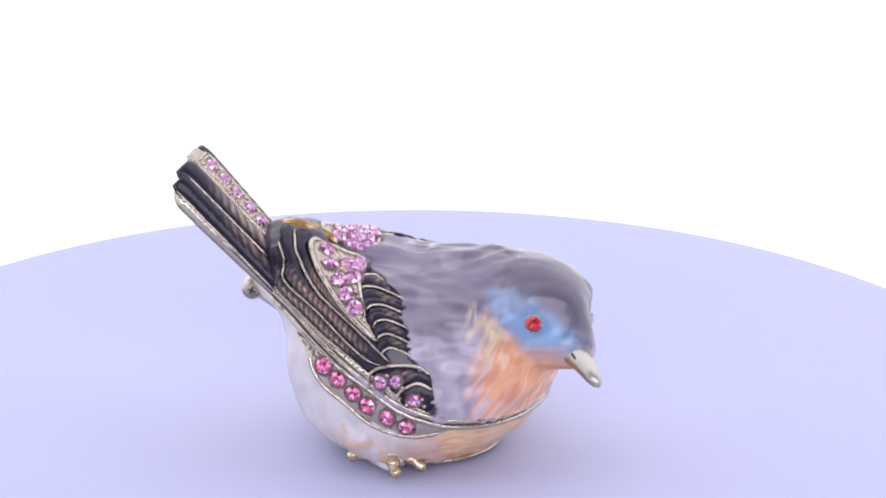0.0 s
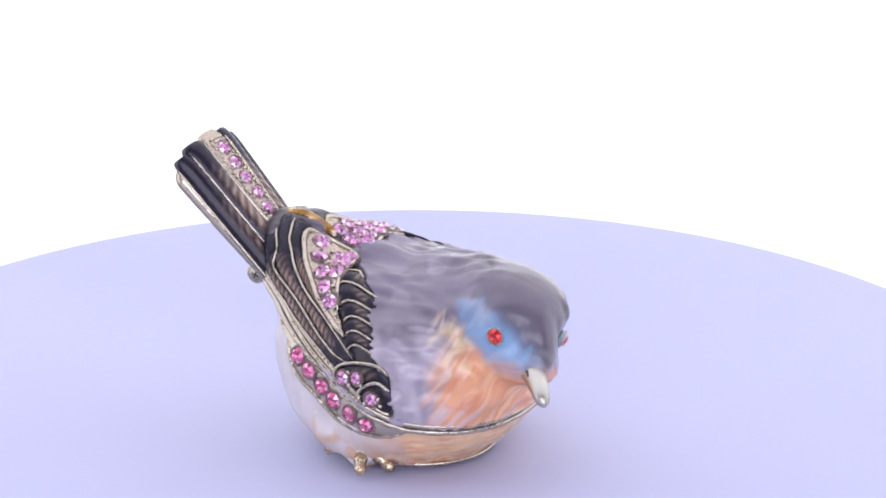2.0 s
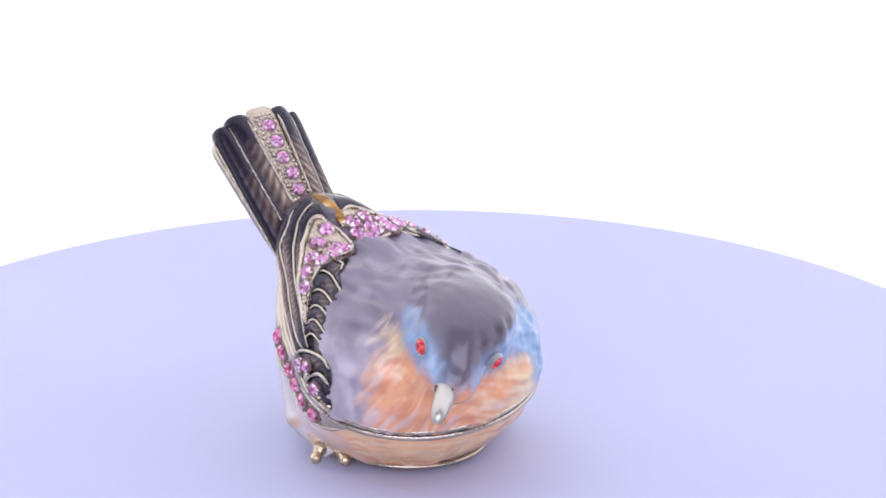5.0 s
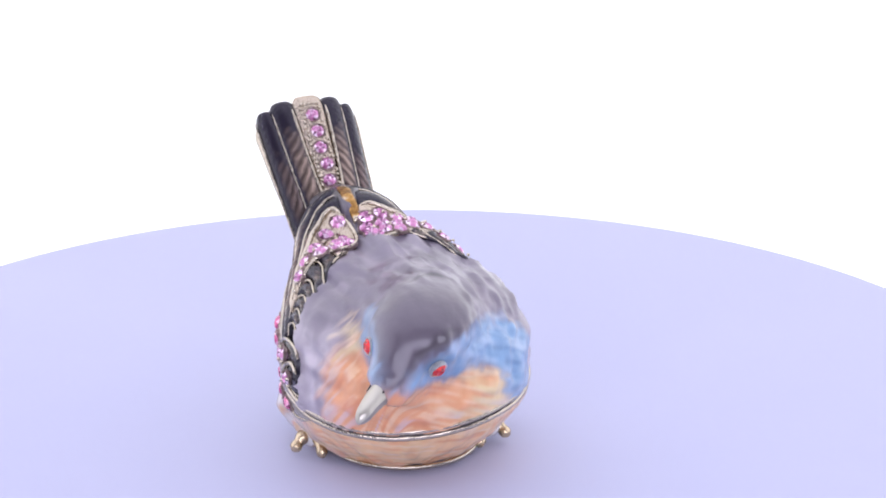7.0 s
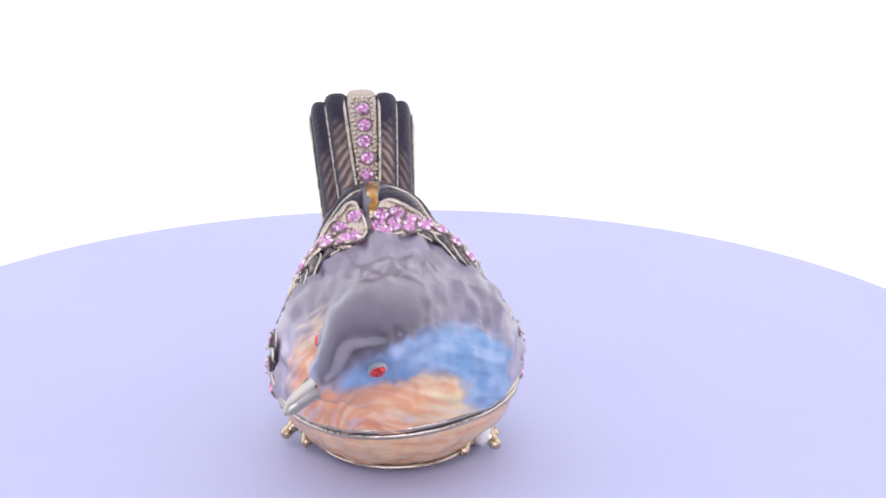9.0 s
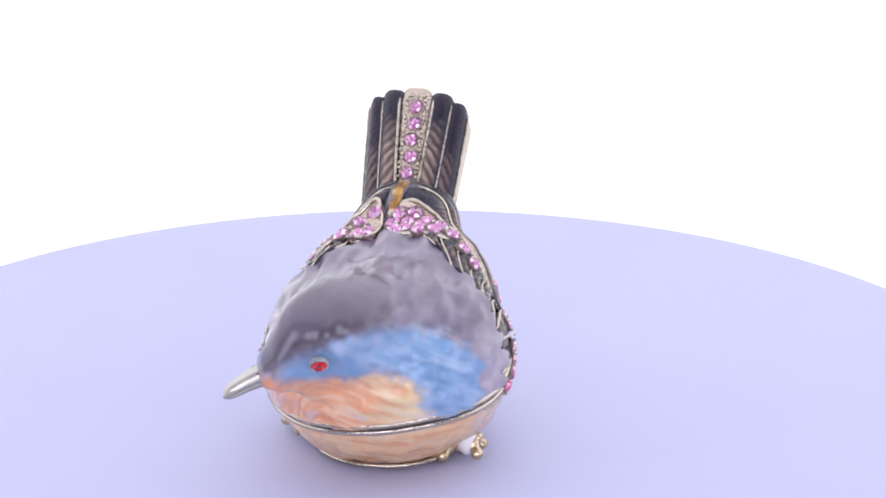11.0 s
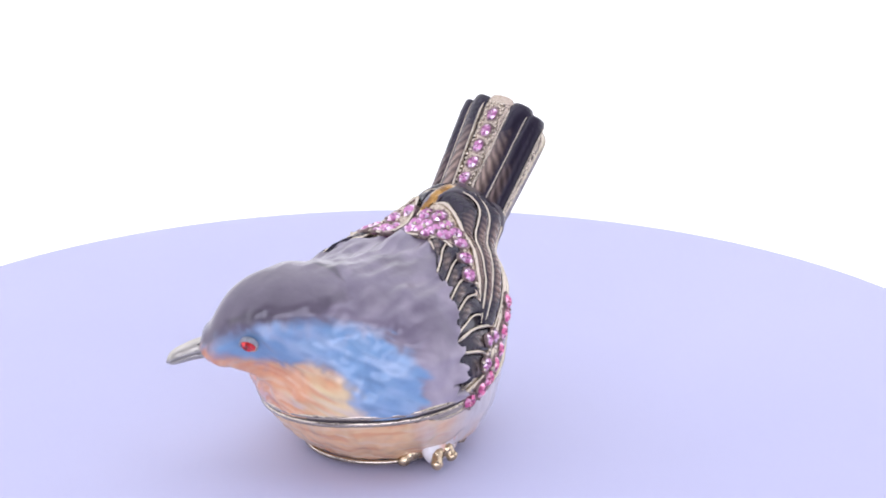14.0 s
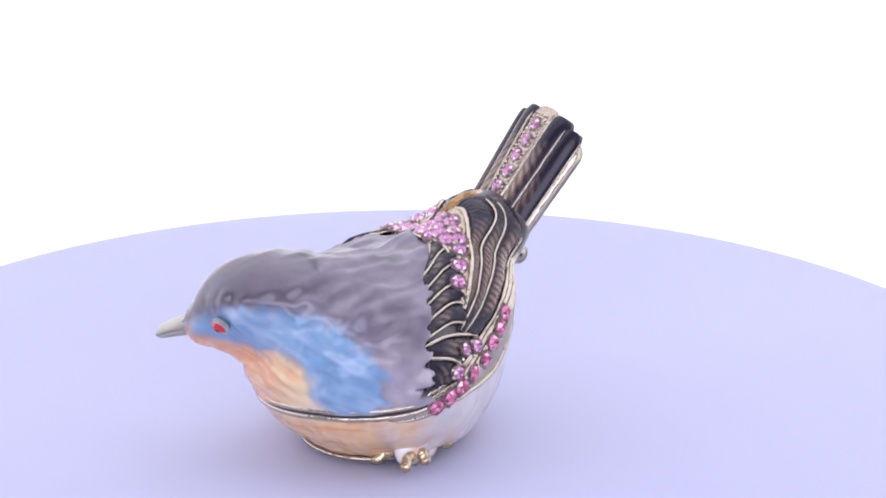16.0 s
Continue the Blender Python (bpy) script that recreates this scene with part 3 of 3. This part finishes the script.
    ridge("plate_outline", W["inner"][:-1], 0.00036, lid, 0.0006 if r else 0.0003)
    scallops = [W["c%d" % k] for k in range(1, 7)]
    for a, b in zip(scallops, scallops[1:]):
        strip("covert", a, b, lid, COVERT, -0.0004, 0.0010, n=24)
    for a in scallops:
        ridge("covert_outline", a, 0.00024, lid, 0.0002, n=24)
    strip("leaf", W["leafA"], W["underA"], lid, COVERT, -0.0002, 0.0005, n=24)
    strip("leaf", W["leafB"], W["underB"], lid, COVERT, -0.0002, 0.0005, n=24)
    ridge("leaf_outline", W["leafA"], 0.00034, lid, 0.0003, n=32)
    ridge("leaf_outline", W["leafB"], 0.00034, lid, 0.0003, n=32)
    lower = W["band_lo"]
    upper = [(a, float(seam(a)) - 1.5) for a, _ in lower]
    upper[0], upper[-1] = (upper[0][0] + side * 6, upper[0][1]), (upper[-1][0] - side * 6, upper[-1][1])
    strip("gem_band", upper, lower, bowl, GOLD, 0.0001, 0.0004, label="pale gold band set with rose crystals")
    ridge("band_outline", lower, 0.0004, bowl, 0.0002)
    return W


right_wing, left_wing = wing(-1), wing(1)


# ---- crystals ----
def cut_gem(name, material):
    """A round cut stone of radius 1: table sunk into star facets, crown, girdle."""
    v, f = [], []

    def face(*pts):
        base = len(v)
        v.extend(pts)
        f.append(tuple(range(base, base + len(pts))))

    def ring(k, r, z, off=0.0, n=8):
        a = 2 * math.pi * (k + off) / n
        return (r * math.cos(a), r * math.sin(a), z)

    for k in range(8):
        a, b = ring(k, 0.56, 0.50), ring(k + 1, 0.56, 0.50)
        mid = ring(k, 0.30, 0.34, 0.5)
        face(a, b, mid)
        face(a, mid, (0, 0, 0.18))
        face(mid, b, (0, 0, 0.18))
        g = ring(k, 0.98, 0.16, 0.5)
        g0 = ring(k - 1, 0.98, 0.16, 0.5)
        face(b, a, g)
        face(a, g0, g)
        face(g0, (g0[0], g0[1], -0.5), (g[0], g[1], -0.5), g)
    return mesh_of(name, v, f, material, False)


def claw_ring(name, beads):
    """A cup round a stone with small claws."""
    seg = 20
    prof = [(1.00, -0.4), (1.24, -0.3), (1.22, 0.06), (1.10, 0.18), (1.00, 0.10)]
    v = [(r * math.cos(a), r * math.sin(a), z) for r, z in prof for a in np.linspace(0, 2 * np.pi, seg, endpoint=False)]
    f = grid_faces(len(prof), seg, True)
    for k in range(beads):
        a = 2 * math.pi * (k + 0.3) / beads
        base = len(v)
        for z, r in ((-0.1, 0.2), (0.16, 0.19), (0.30, 0.10)):
            v += [(1.13 * math.cos(a) + r * math.cos(b), 1.13 * math.sin(a) + r * math.sin(b), z) for b in np.linspace(0, 2 * np.pi, 6, endpoint=False)]
        f += [tuple(base + j for j in q) for q in grid_faces(3, 6, True)] + [tuple(base + 12 + j for j in range(6))]
    return mesh_of(name, v, f, SETTING)


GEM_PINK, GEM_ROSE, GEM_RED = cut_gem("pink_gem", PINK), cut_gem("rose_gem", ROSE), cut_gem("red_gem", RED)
CUP = claw_ring("cup", 4)
dice = random.Random(3)


def seat_gem(place, up, radius, gem, parent, label, cup=CUP):
    z = Vector(up).normalized()
    m = Matrix.Translation(place) @ z.to_track_quat("Z", "Y").to_matrix().to_4x4() @ pose(0, 0, 0, dice.uniform(-7, 7), dice.uniform(-7, 7), dice.uniform(0, 360))
    holder = part("setting", cup, bird)
    holder.matrix_basis = m @ Matrix.Diagonal((radius, radius, radius, 1))
    stone = part("crystal", gem, holder, label)
    return holder


def gems_on_body(angles, radius, gem, lift, parent, label):
    a = np.array(angles, float)
    p = cast(ways(a[:, 0], a[:, 1]))
    for q, u in zip(p, normals(p)):
        seat_gem(q + u * lift, u, radius * dice.uniform(0.94, 1.06), gem, parent, label)


gems_on_body([(-167.5, 47), (-157.5, 44.3), (-153, 49.2), (-158, 54), (-146, 41.8), (-140, 46.4), (-136, 38.5), (-127.5, 34.2)], 0.00140, GEM_PINK, 0.0006, lid, "pale pink cut crystal")
gems_on_body([(-161.5, 49.5), (-147, 51.2)], 0.0010, GEM_PINK, 0.0006, lid, "pale pink cut crystal")
gems_on_body([(176.5, 51.5), (179, 54.3), (178, 58.3), (166.5, 51), (167, 55), (165, 59.5), (155.5, 51), (154.5, 55.3), (151, 59.3), (146, 49), (143.5, 53.6), (136, 47), (125.5, 43), (116, 37.5)], 0.00132, GEM_PINK, 0.0005, lid, "pale pink cut crystal")
gems_on_body([(172, 61.5), (160.5, 57.5)], 0.0009, GEM_PINK, 0.0005, lid, "pale pink cut crystal")
gems_on_body([(-105, 1), (-97, 2.5), (-88, -6)], 0.00115, GEM_PINK, 0.0006, lid, "pale pink cut crystal")
gems_on_body([(100, 9), (109, 8), (93, 1)], 0.00115, GEM_PINK, 0.0006, lid, "pale pink cut crystal")
gems_on_body([(-135, 4), (-128, -1), (-120.5, -7.5), (-112.5, -13), (-101.5, -17), (-92, -20.5)], 0.00142, GEM_ROSE, 0.0005, bowl, "deep rose cut crystal")
gems_on_body([(82, -12), (89, -9.3), (95.5, -6.3), (103.5, -3), (114, 0), (121.5, 5.5), (128.5, 10), (133, 14.5)], 0.00138, GEM_ROSE, 0.0005, bowl, "deep rose cut crystal")

# ---- eyes ----
EYE_CUP = lathe("eye_cup", [(1.0, -0.6), (1.18, -0.3), (1.16, 0.10), (1.06, 0.16), (0.98, 0.02)], EYE_RING, 24)
for a, e, r in ((-32, 22, 0.00132), (-9.5, 15, 0.00138)):
    p = cast(ways([a], [e]))
    u = normals(p)[0]
    q = p[0] + u * (0.0006 if a < -20 else 0.0008)
    holder = seat_gem(q, u, r, GEM_RED, lid, "red cut crystal eye", EYE_CUP)
    holder.name = "eye"

# ---- beak ----
def beak_half(name, top, root, tip, sag, width, height, label):
    n, k = 22, 14
    a, b = np.array(root), np.array(tip)
    axis = b - a
    side = np.cross(axis, (0, 0, 1.0))
    side /= np.linalg.norm(side)
    up = np.cross(side, axis / np.linalg.norm(axis))
    ring = np.linspace(0, np.pi, k) if top else np.linspace(np.pi, 2 * np.pi, k)
    v = []
    for s in np.linspace(0, 1, n):
        c = a + axis * s + up * sag * 4 * s * (1 - s)
        t = (1 - 0.52 * s) * math.sqrt(max(1 - max(0.0, (s - 0.8) / 0.2) ** 2, 0.02))
        for q in ring:
            v.append(c + side * math.cos(q) * width * t + up * math.copysign(abs(math.sin(q)) ** 0.8, math.sin(q)) * height * t)
    faces = grid_faces(n, k, True) + [tuple(range(k))[::-1], tuple((n - 1) * k + j for j in range(k))]
    return part(name, mesh_of(name, v, faces, STEEL), bird, label)


upper_beak = beak_half("upper_beak", True, (-0.0138, -0.0286, 0.0222), (-0.0225, -0.0348, 0.0194), 0.0007, 0.0023, 0.0028, "pale polished metal upper beak")
lower_beak = beak_half("lower_beak", False, (-0.0138, -0.0286, 0.0223), (-0.0223, -0.0347, 0.01945), 0.0007, 0.0021, 0.0018, "pale polished metal lower beak")
for side in (-1, 1):
    axis = Vector((-0.0089, -0.0061, -0.0029)).normalized()
    out = axis.cross(Vector((0, 0, 1))).normalized() * side
    up = out.cross(axis) * side
    base = Vector((-0.0138, -0.0286, 0.0222)) + axis * 0.0046 + up * 0.0019 + out * 0.0013
    line_of = spline([base + axis * d + up * (0.0003 - d * 0.25) + out * (-d * 0.10) for d in (-0.0007, 0.0, 0.0007)], 10)
    part("nostril", tube_mesh("nostril", line_of, np.tile(tuple(up), (10, 1)), 0.00022, SEAM), upper_beak, "dark nostril slit")

# ---- tail ----
ROOT, TIPWARD, SIDE = np.array([-0.0032, 0.0205, 0.0345]), np.array([0.0, 0.652, 0.758]), np.array([0.993, -0.110, 0.020])
OUT = np.cross(SIDE, TIPWARD)


def tail_point(s, w, h):
    """s along the tail, w to the bird's left, h off its upper face (metres); the fan droops to its sides."""
    w = w * (1.06 if w < 0 else 0.96)  # the right half of the fan is spread wider
    return ROOT + TIPWARD * s + SIDE * w + OUT * (h - (15.0 if w < 0 else 28.0) * w * w)


def tail_blade(name, inner0, inner1, outer0, outer1, s0, s1, lift, bulge, thick, material, parent, label="", tip=0.10):
    """One blade of the fan: its edges at root and tip, rounded at the tip."""
    n, m = 40, 11
    top, low = [], []
    for i in range(n):
        s = 1 - (1 - i / (n - 1)) ** 1.8
        round_off = max(0.0, 1 - max(0.0, (s - 1 + tip) / tip) ** 2.6) ** 0.5
        a, b = inner0 + (inner1 - inner0) * s**0.8, outer0 + (outer1 - outer0) * s**0.8
        mid, half = (a + b) / 2, (b - a) / 2 * 1.12 * (0.45 + 0.55 * round_off)
        for j in range(m):
            x = 2 * j / (m - 1) - 1
            d = s0 + (s1 - s0) * s
            h = lift + bulge * (1 - x * x) ** 0.7
            w = mid + half * x
            top.append(tail_point(d, w, h * (0.35 + 0.65 * round_off)))
            low.append(tail_point(d, w, lift - thick))
    v = np.array(top + low)
    f = grid_faces(n, m)
    k = n * m
    f += [tuple(k + j for j in q)[::-1] for q in grid_faces(n, m)]
    loop = [j for j in range(m)] + [i * m + m - 1 for i in range(1, n)] + [(n - 1) * m + j for j in range(m - 2, -1, -1)] + [i * m for i in range(n - 2, 0, -1)]
    f += [(loop[i], k + loop[i], k + loop[(i + 1) % len(loop)], loop[(i + 1) % len(loop)]) for i in range(len(loop))]
    me = mesh_of(name, v, f, material)
    floats(me, "along", np.tile(np.repeat(np.linspace(0, 1, n), m), 2))
    floats(me, "across", np.tile(np.tile(np.linspace(0, 1, m), n), 2))
    return part(name, me, parent, label)


tail = tail_blade("tail", -0.0060, -0.0085, 0.0066, 0.0085, -0.0055, 0.0194, -0.0010, 0.0002, 0.0015, GOLD, bird, "fanned tail with a thick pale gold underside", 0.16)
for sgn in (-1, 1):
    tail_blade("tail_feather", sgn * 0.0038, sgn * 0.0058, sgn * 0.0072, sgn * 0.0087, -0.006, 0.0199, -0.0006, 0.0014, 0.0008, TAIL_DARK, tail, "dark outer tail feather", 0.13)
    tail_blade("tail_feather", sgn * 0.0010, sgn * 0.0022, sgn * 0.0045, sgn * 0.0064, -0.006, 0.0211, -0.0001, 0.0014, 0.0010, TAIL, tail, "dark inner tail feather with brown barbs", 0.13)
    for w0, w1, s1, h in ((0.0043, 0.0062, 0.0192, 0.0004), (0.0075, 0.0090, 0.0187, -0.0008)):
        s = np.linspace(-0.006, s1, 40)
        p = np.array([tail_point(d, sgn * (w0 + (w1 - w0) * ((d + 0.006) / (s1 + 0.006)) ** 0.8), h) for d in s])
        part("feather_outline", tube_mesh("feather_outline", p, np.tile(OUT, (40, 1)), 0.00022, GOLD), tail)
plate = tail_blade("tail_plate", -0.0013, -0.0028, 0.0013, 0.0028, 0.0008, 0.0216, 0.0006, 0.0006, 0.0010, ROUGH_GOLD, bird, "pitted pale gold tail plate set with crystals", 0.24)
for s in (0.0052, 0.0083, 0.0114, 0.0145, 0.0176):
    seat_gem(tail_point(s, 0.0002 * math.sin(s * 900), 0.0011), OUT, 0.00118, GEM_PINK, plate, "pale pink cut crystal")
for sgn in (-1, 1):
    s = np.linspace(0.001, 0.0195, 40)
    p = np.array([tail_point(d, sgn * (0.0014 + 0.0016 * min(1, (d / 0.0195) ** 0.6 * 1.05)), 0.0009) for d in s])
    part("plate_outline", tube_mesh("plate_outline", p, np.tile(OUT, (40, 1)), 0.00032, GOLD), plate)


def beading(name, places, ups, radius, parent):
    """Small round grains of gold in one strip."""
    v, f = [], []
    for q, u in zip(places, ups):
        z = Vector(u).normalized()
        m = z.to_track_quat("Z", "Y").to_matrix()
        base = len(v)
        for lift, r in ((-0.4, 1.0), (0.35, 0.95), (0.85, 0.5)):
            v += [tuple(Vector(q) + m @ Vector((r * radius * math.cos(a), r * radius * math.sin(a), lift * radius))) for a in np.linspace(0, 2 * np.pi, 7, endpoint=False)]
        f += [tuple(base + j for j in g) for g in grid_faces(3, 7, True)] + [tuple(base + 14 + j for j in range(7))]
    return part(name, mesh_of(name, v, f, GOLD), parent, "small gold grains beside the crystals")


grains = [(s, sgn * (0.00150 + 0.0002 * math.sin(s * 2100)), 0.00105) for s in np.arange(0.0045, 0.0200, 0.00085) for sgn in (-1, 1)]
grains += [(0.0192 + 0.0006 * k, w, 0.0010) for k in range(2) for w in (-0.0008, 0.0, 0.0008)]
beading("beading", [tail_point(*g) for g in grains], [OUT] * len(grains), 0.00036, plate)
for a in ([(-162, 47.5), (-151, 45), (-149, 49), (-142, 43), (-131, 41), (-141, 40), (-122, 33), (-119, 30), (-130, 38)], [(174, 51.5), (165, 51), (156, 51.5), (150, 51.5), (138, 50), (139, 45), (128, 45), (121, 40), (113, 33), (174, 57), (161, 58)], [(-100, -1), (-93, 0), (-84, -5), (-83, -8), (-91, -8), (-101, 5)], [(103, 5), (104, 11), (95, 6), (89, 0), (89, 3), (96, -2)]):
    q = np.array(a, float)
    p = cast(ways(q[:, 0], q[:, 1]))
    u = normals(p)
    beading("beading", p + u * 0.0011, u, 0.00036, lid)

# amber saddle between the shoulder plates and the tail
strip("saddle", [(-175, 50.5), (-176, 46.5), (-177.5, 42), (-178.5, 38)], [(179, 51), (178, 46.5), (177, 42), (177, 38)], lid, AMBER, 0.0005, 0.0003, n=24, label="amber enamelled gold saddle")

# ---- hinge ----
hinge = part("hinge", lathe("hinge", [(0.0008, -0.0032), (0.0017, -0.0031), (0.0018, -0.0026), (0.0018, 0.0026), (0.0017, 0.0031), (0.0008, 0.0032)], GOLD, 32), bird, "small pale gold barrel hinge")
hinge.matrix_basis = Matrix.Translation((-0.0022, 0.0246, 0.0275)) @ Matrix.Rotation(radians(90), 4, "Y")
pin = part("hinge_pin", lathe("hinge_pin", [(0.0003, -0.0036), (0.0010, -0.0035), (0.0012, -0.0031), (0.0012, 0.0031), (0.0010, 0.0034), (0.0003, 0.0035)], STEEL, 24), hinge, "steel hinge pin with a crossed head")
for a in (0.4, 1.97):
    d = Vector((math.cos(a), math.sin(a), 0)) * 0.0008
    q = [Vector((0, 0, -0.00358)) + d * k for k in (-1, -0.3, 0.3, 1)]
    part("slot", tube_mesh("slot", spline(q, 8), np.tile((0, 0, -1.0), (8, 1)), 0.00014, SEAM), hinge, "dark slot across the pin head")
tab = part("hinge_leaf", tube_mesh("hinge_leaf", spline([(-0.0023, 0.0243, 0.0275), (-0.0023, 0.0215, 0.0255), (-0.0023, 0.0185, 0.0235)], 12), np.tile((0, 0.6, 0.8), (12, 1)), 0.0019, GOLD, 0.8), hinge)
tab.matrix_parent_inverse = hinge.matrix_basis.inverted()


# ---- feet ----
def foot(ankle, toes, label):
    a = np.array(ankle)
    seg, rings = 20, 12
    v = []
    for i in range(rings):
        e = math.pi * i / (rings - 1)
        for j in range(seg):
            t = 2 * math.pi * j / seg
            q = np.array([0.0026 * math.sin(e) * math.cos(t), 0.0042 * math.sin(e) * math.sin(t), 0.0029 * math.cos(e)])
            v.append(a + q * (1 + 0.14 * math.sin(3 * t + a[0] * 900)))
    me = mesh_of("foot", v, [f[::-1] for f in grid_faces(rings, seg, True)], ENAMEL)
    vv = np.array(v)
    n = grain(vv, 500.0)
    colours(me, "paint", blend(np.tile(hue(0.88, 0.86, 0.80), (len(vv), 1)), ORANGE, step(0.5, 0.62, n) * 0.7))
    leg = part("foot", me, bird, label)
    for tip in toes:
        b = a + (np.array(tip) - a) * (1.05, 1.05, 1.01)
        mid = (a + b) / 2 + np.array([0, 0, 0.0008])
        start = a + (b - a) * 0.15
        p = spline([start, mid, b], 22)
        s = np.linspace(0, 1, 22)
        toe = tube_mesh("toe", p, np.tile((0, 0, 1.0), (22, 1)), 0.00118, FOOT_GOLD, 0.5)
        for i, vert in enumerate(toe.vertices):
            k = min(i // 8, 21)
            f = 1.15 - 0.42 * s[k] + 0.08 * math.sin(s[k] * 17)
            vert.co = Vector(p[k]) + (vert.co - Vector(p[k])) * f
        part("toe", toe, leg, "gold toe")
    return leg


def thigh(points, radii, label):
    """A feathered thigh that runs down the bowl to the foot."""
    n, k = 26, 18
    p = spline(points, n)
    r = np.interp(np.linspace(0, 1, n), np.linspace(0, 1, len(radii)), radii)
    along = np.gradient(p, axis=0)
    along /= np.linalg.norm(along, axis=1, keepdims=True)
    out = p - HEART
    side = np.cross(along, out)
    side /= np.linalg.norm(side, axis=1, keepdims=True)
    up = np.cross(side, along)
    ring = np.linspace(0, 2 * np.pi, k, endpoint=False)
    v = p[:, None] + r[:, None, None] * (1.25 * np.cos(ring)[None, :, None] * side[:, None] + 0.75 * np.sin(ring)[None, :, None] * up[:, None])
    v = v.reshape(-1, 3)
    g = grain(v * np.array([1, 1, 0.5]), 700.0)
    v = v + (v - np.repeat(p, k, 0)) * ((g - 0.5) * 0.4)[:, None]
    v[:, 2] = np.maximum(v[:, 2], 0.0004)
    me = mesh_of("thigh", v, grid_faces(n, k, True) + [tuple(range(k))[::-1], tuple((n - 1) * k + j for j in range(k))], ENAMEL)
    s = np.repeat(np.linspace(0, 1, n), k)
    c = blend(np.tile(WHITE, (len(v), 1)), hue(0.62, 0.40, 0.22), step(0.45, 0.7, g + 0.35 * (s - 0.5)) * 0.8)
    c = blend(c, RUST, step(0.6, 0.75, grain(v, 900.0)) * step(0.3, 0.8, s) * 0.6)
    colours(me, "paint", c)
    return part("thigh", me, bird, label)


thigh([(-0.0182, 0.0075, 0.0105), (-0.0180, 0.0055, 0.0070), (-0.0172, 0.0025, 0.0042), (-0.0172, 0.0002, 0.0024)], (0.0010, 0.0030, 0.0026, 0.0014), "white and tawny enamelled thigh")
thigh([(0.0128, 0.0010, 0.0090), (0.0132, -0.0015, 0.0062), (0.0128, -0.0045, 0.0040), (0.0128, -0.0070, 0.0024)], (0.0010, 0.0024, 0.0022, 0.0013), "white and tawny enamelled thigh")

# thin gold line round the foot of the bowl
phi = np.linspace(-180, 180, 181)
ups = np.linspace(-15, -80, 66)
ring_p = []
for a in phi:
    q = cast(ways(np.full(66, a), ups))
    z = np.interp(0.0024, q[::-1, 2], np.arange(66)[::-1])
    k = int(z)
    w = q[k] + (q[min(k + 1, 65)] - q[k]) * (z - k)
    ring_p.append((*(HEART[:2] + (w[:2] - HEART[:2]) * 0.945), 0.0014))
ring_p = np.array(ring_p)
part("base_line", tube_mesh("base_line", ring_p, np.tile((0, 0, 1.0), (181, 1)), 0.00040, GOLD, 1.0), bowl, "thin gold line")
foot((-0.0158, 0.0005, 0.0036), [(-0.0205, -0.0014, 0.0012), (-0.0170, -0.0056, 0.0012), (-0.0150, 0.0072, 0.0018)], "white feathered foot with gold toes")
foot((0.0118, -0.0064, 0.0034), [(0.0149, -0.0105, 0.0012), (0.0088, -0.0124, 0.0012), (0.0152, -0.0062, 0.0014), (0.0118, 0.0012, 0.0018)], "white feathered foot with gold toes")


def motions():
    """Platter and box turn together about the upright axis at a steady pace."""
    rate = 8.5537
    rows = [0.5 * k for k in range(33)]
    walk(bird, [(t, pose(0, 0, 0, 0, 0, -rate * (t - 9.7))) for t in rows])
    walk(platter, [(t, pose(0, 0, 0, 0, 0, -rate * (t - 9.7))) for t in rows])


motions()
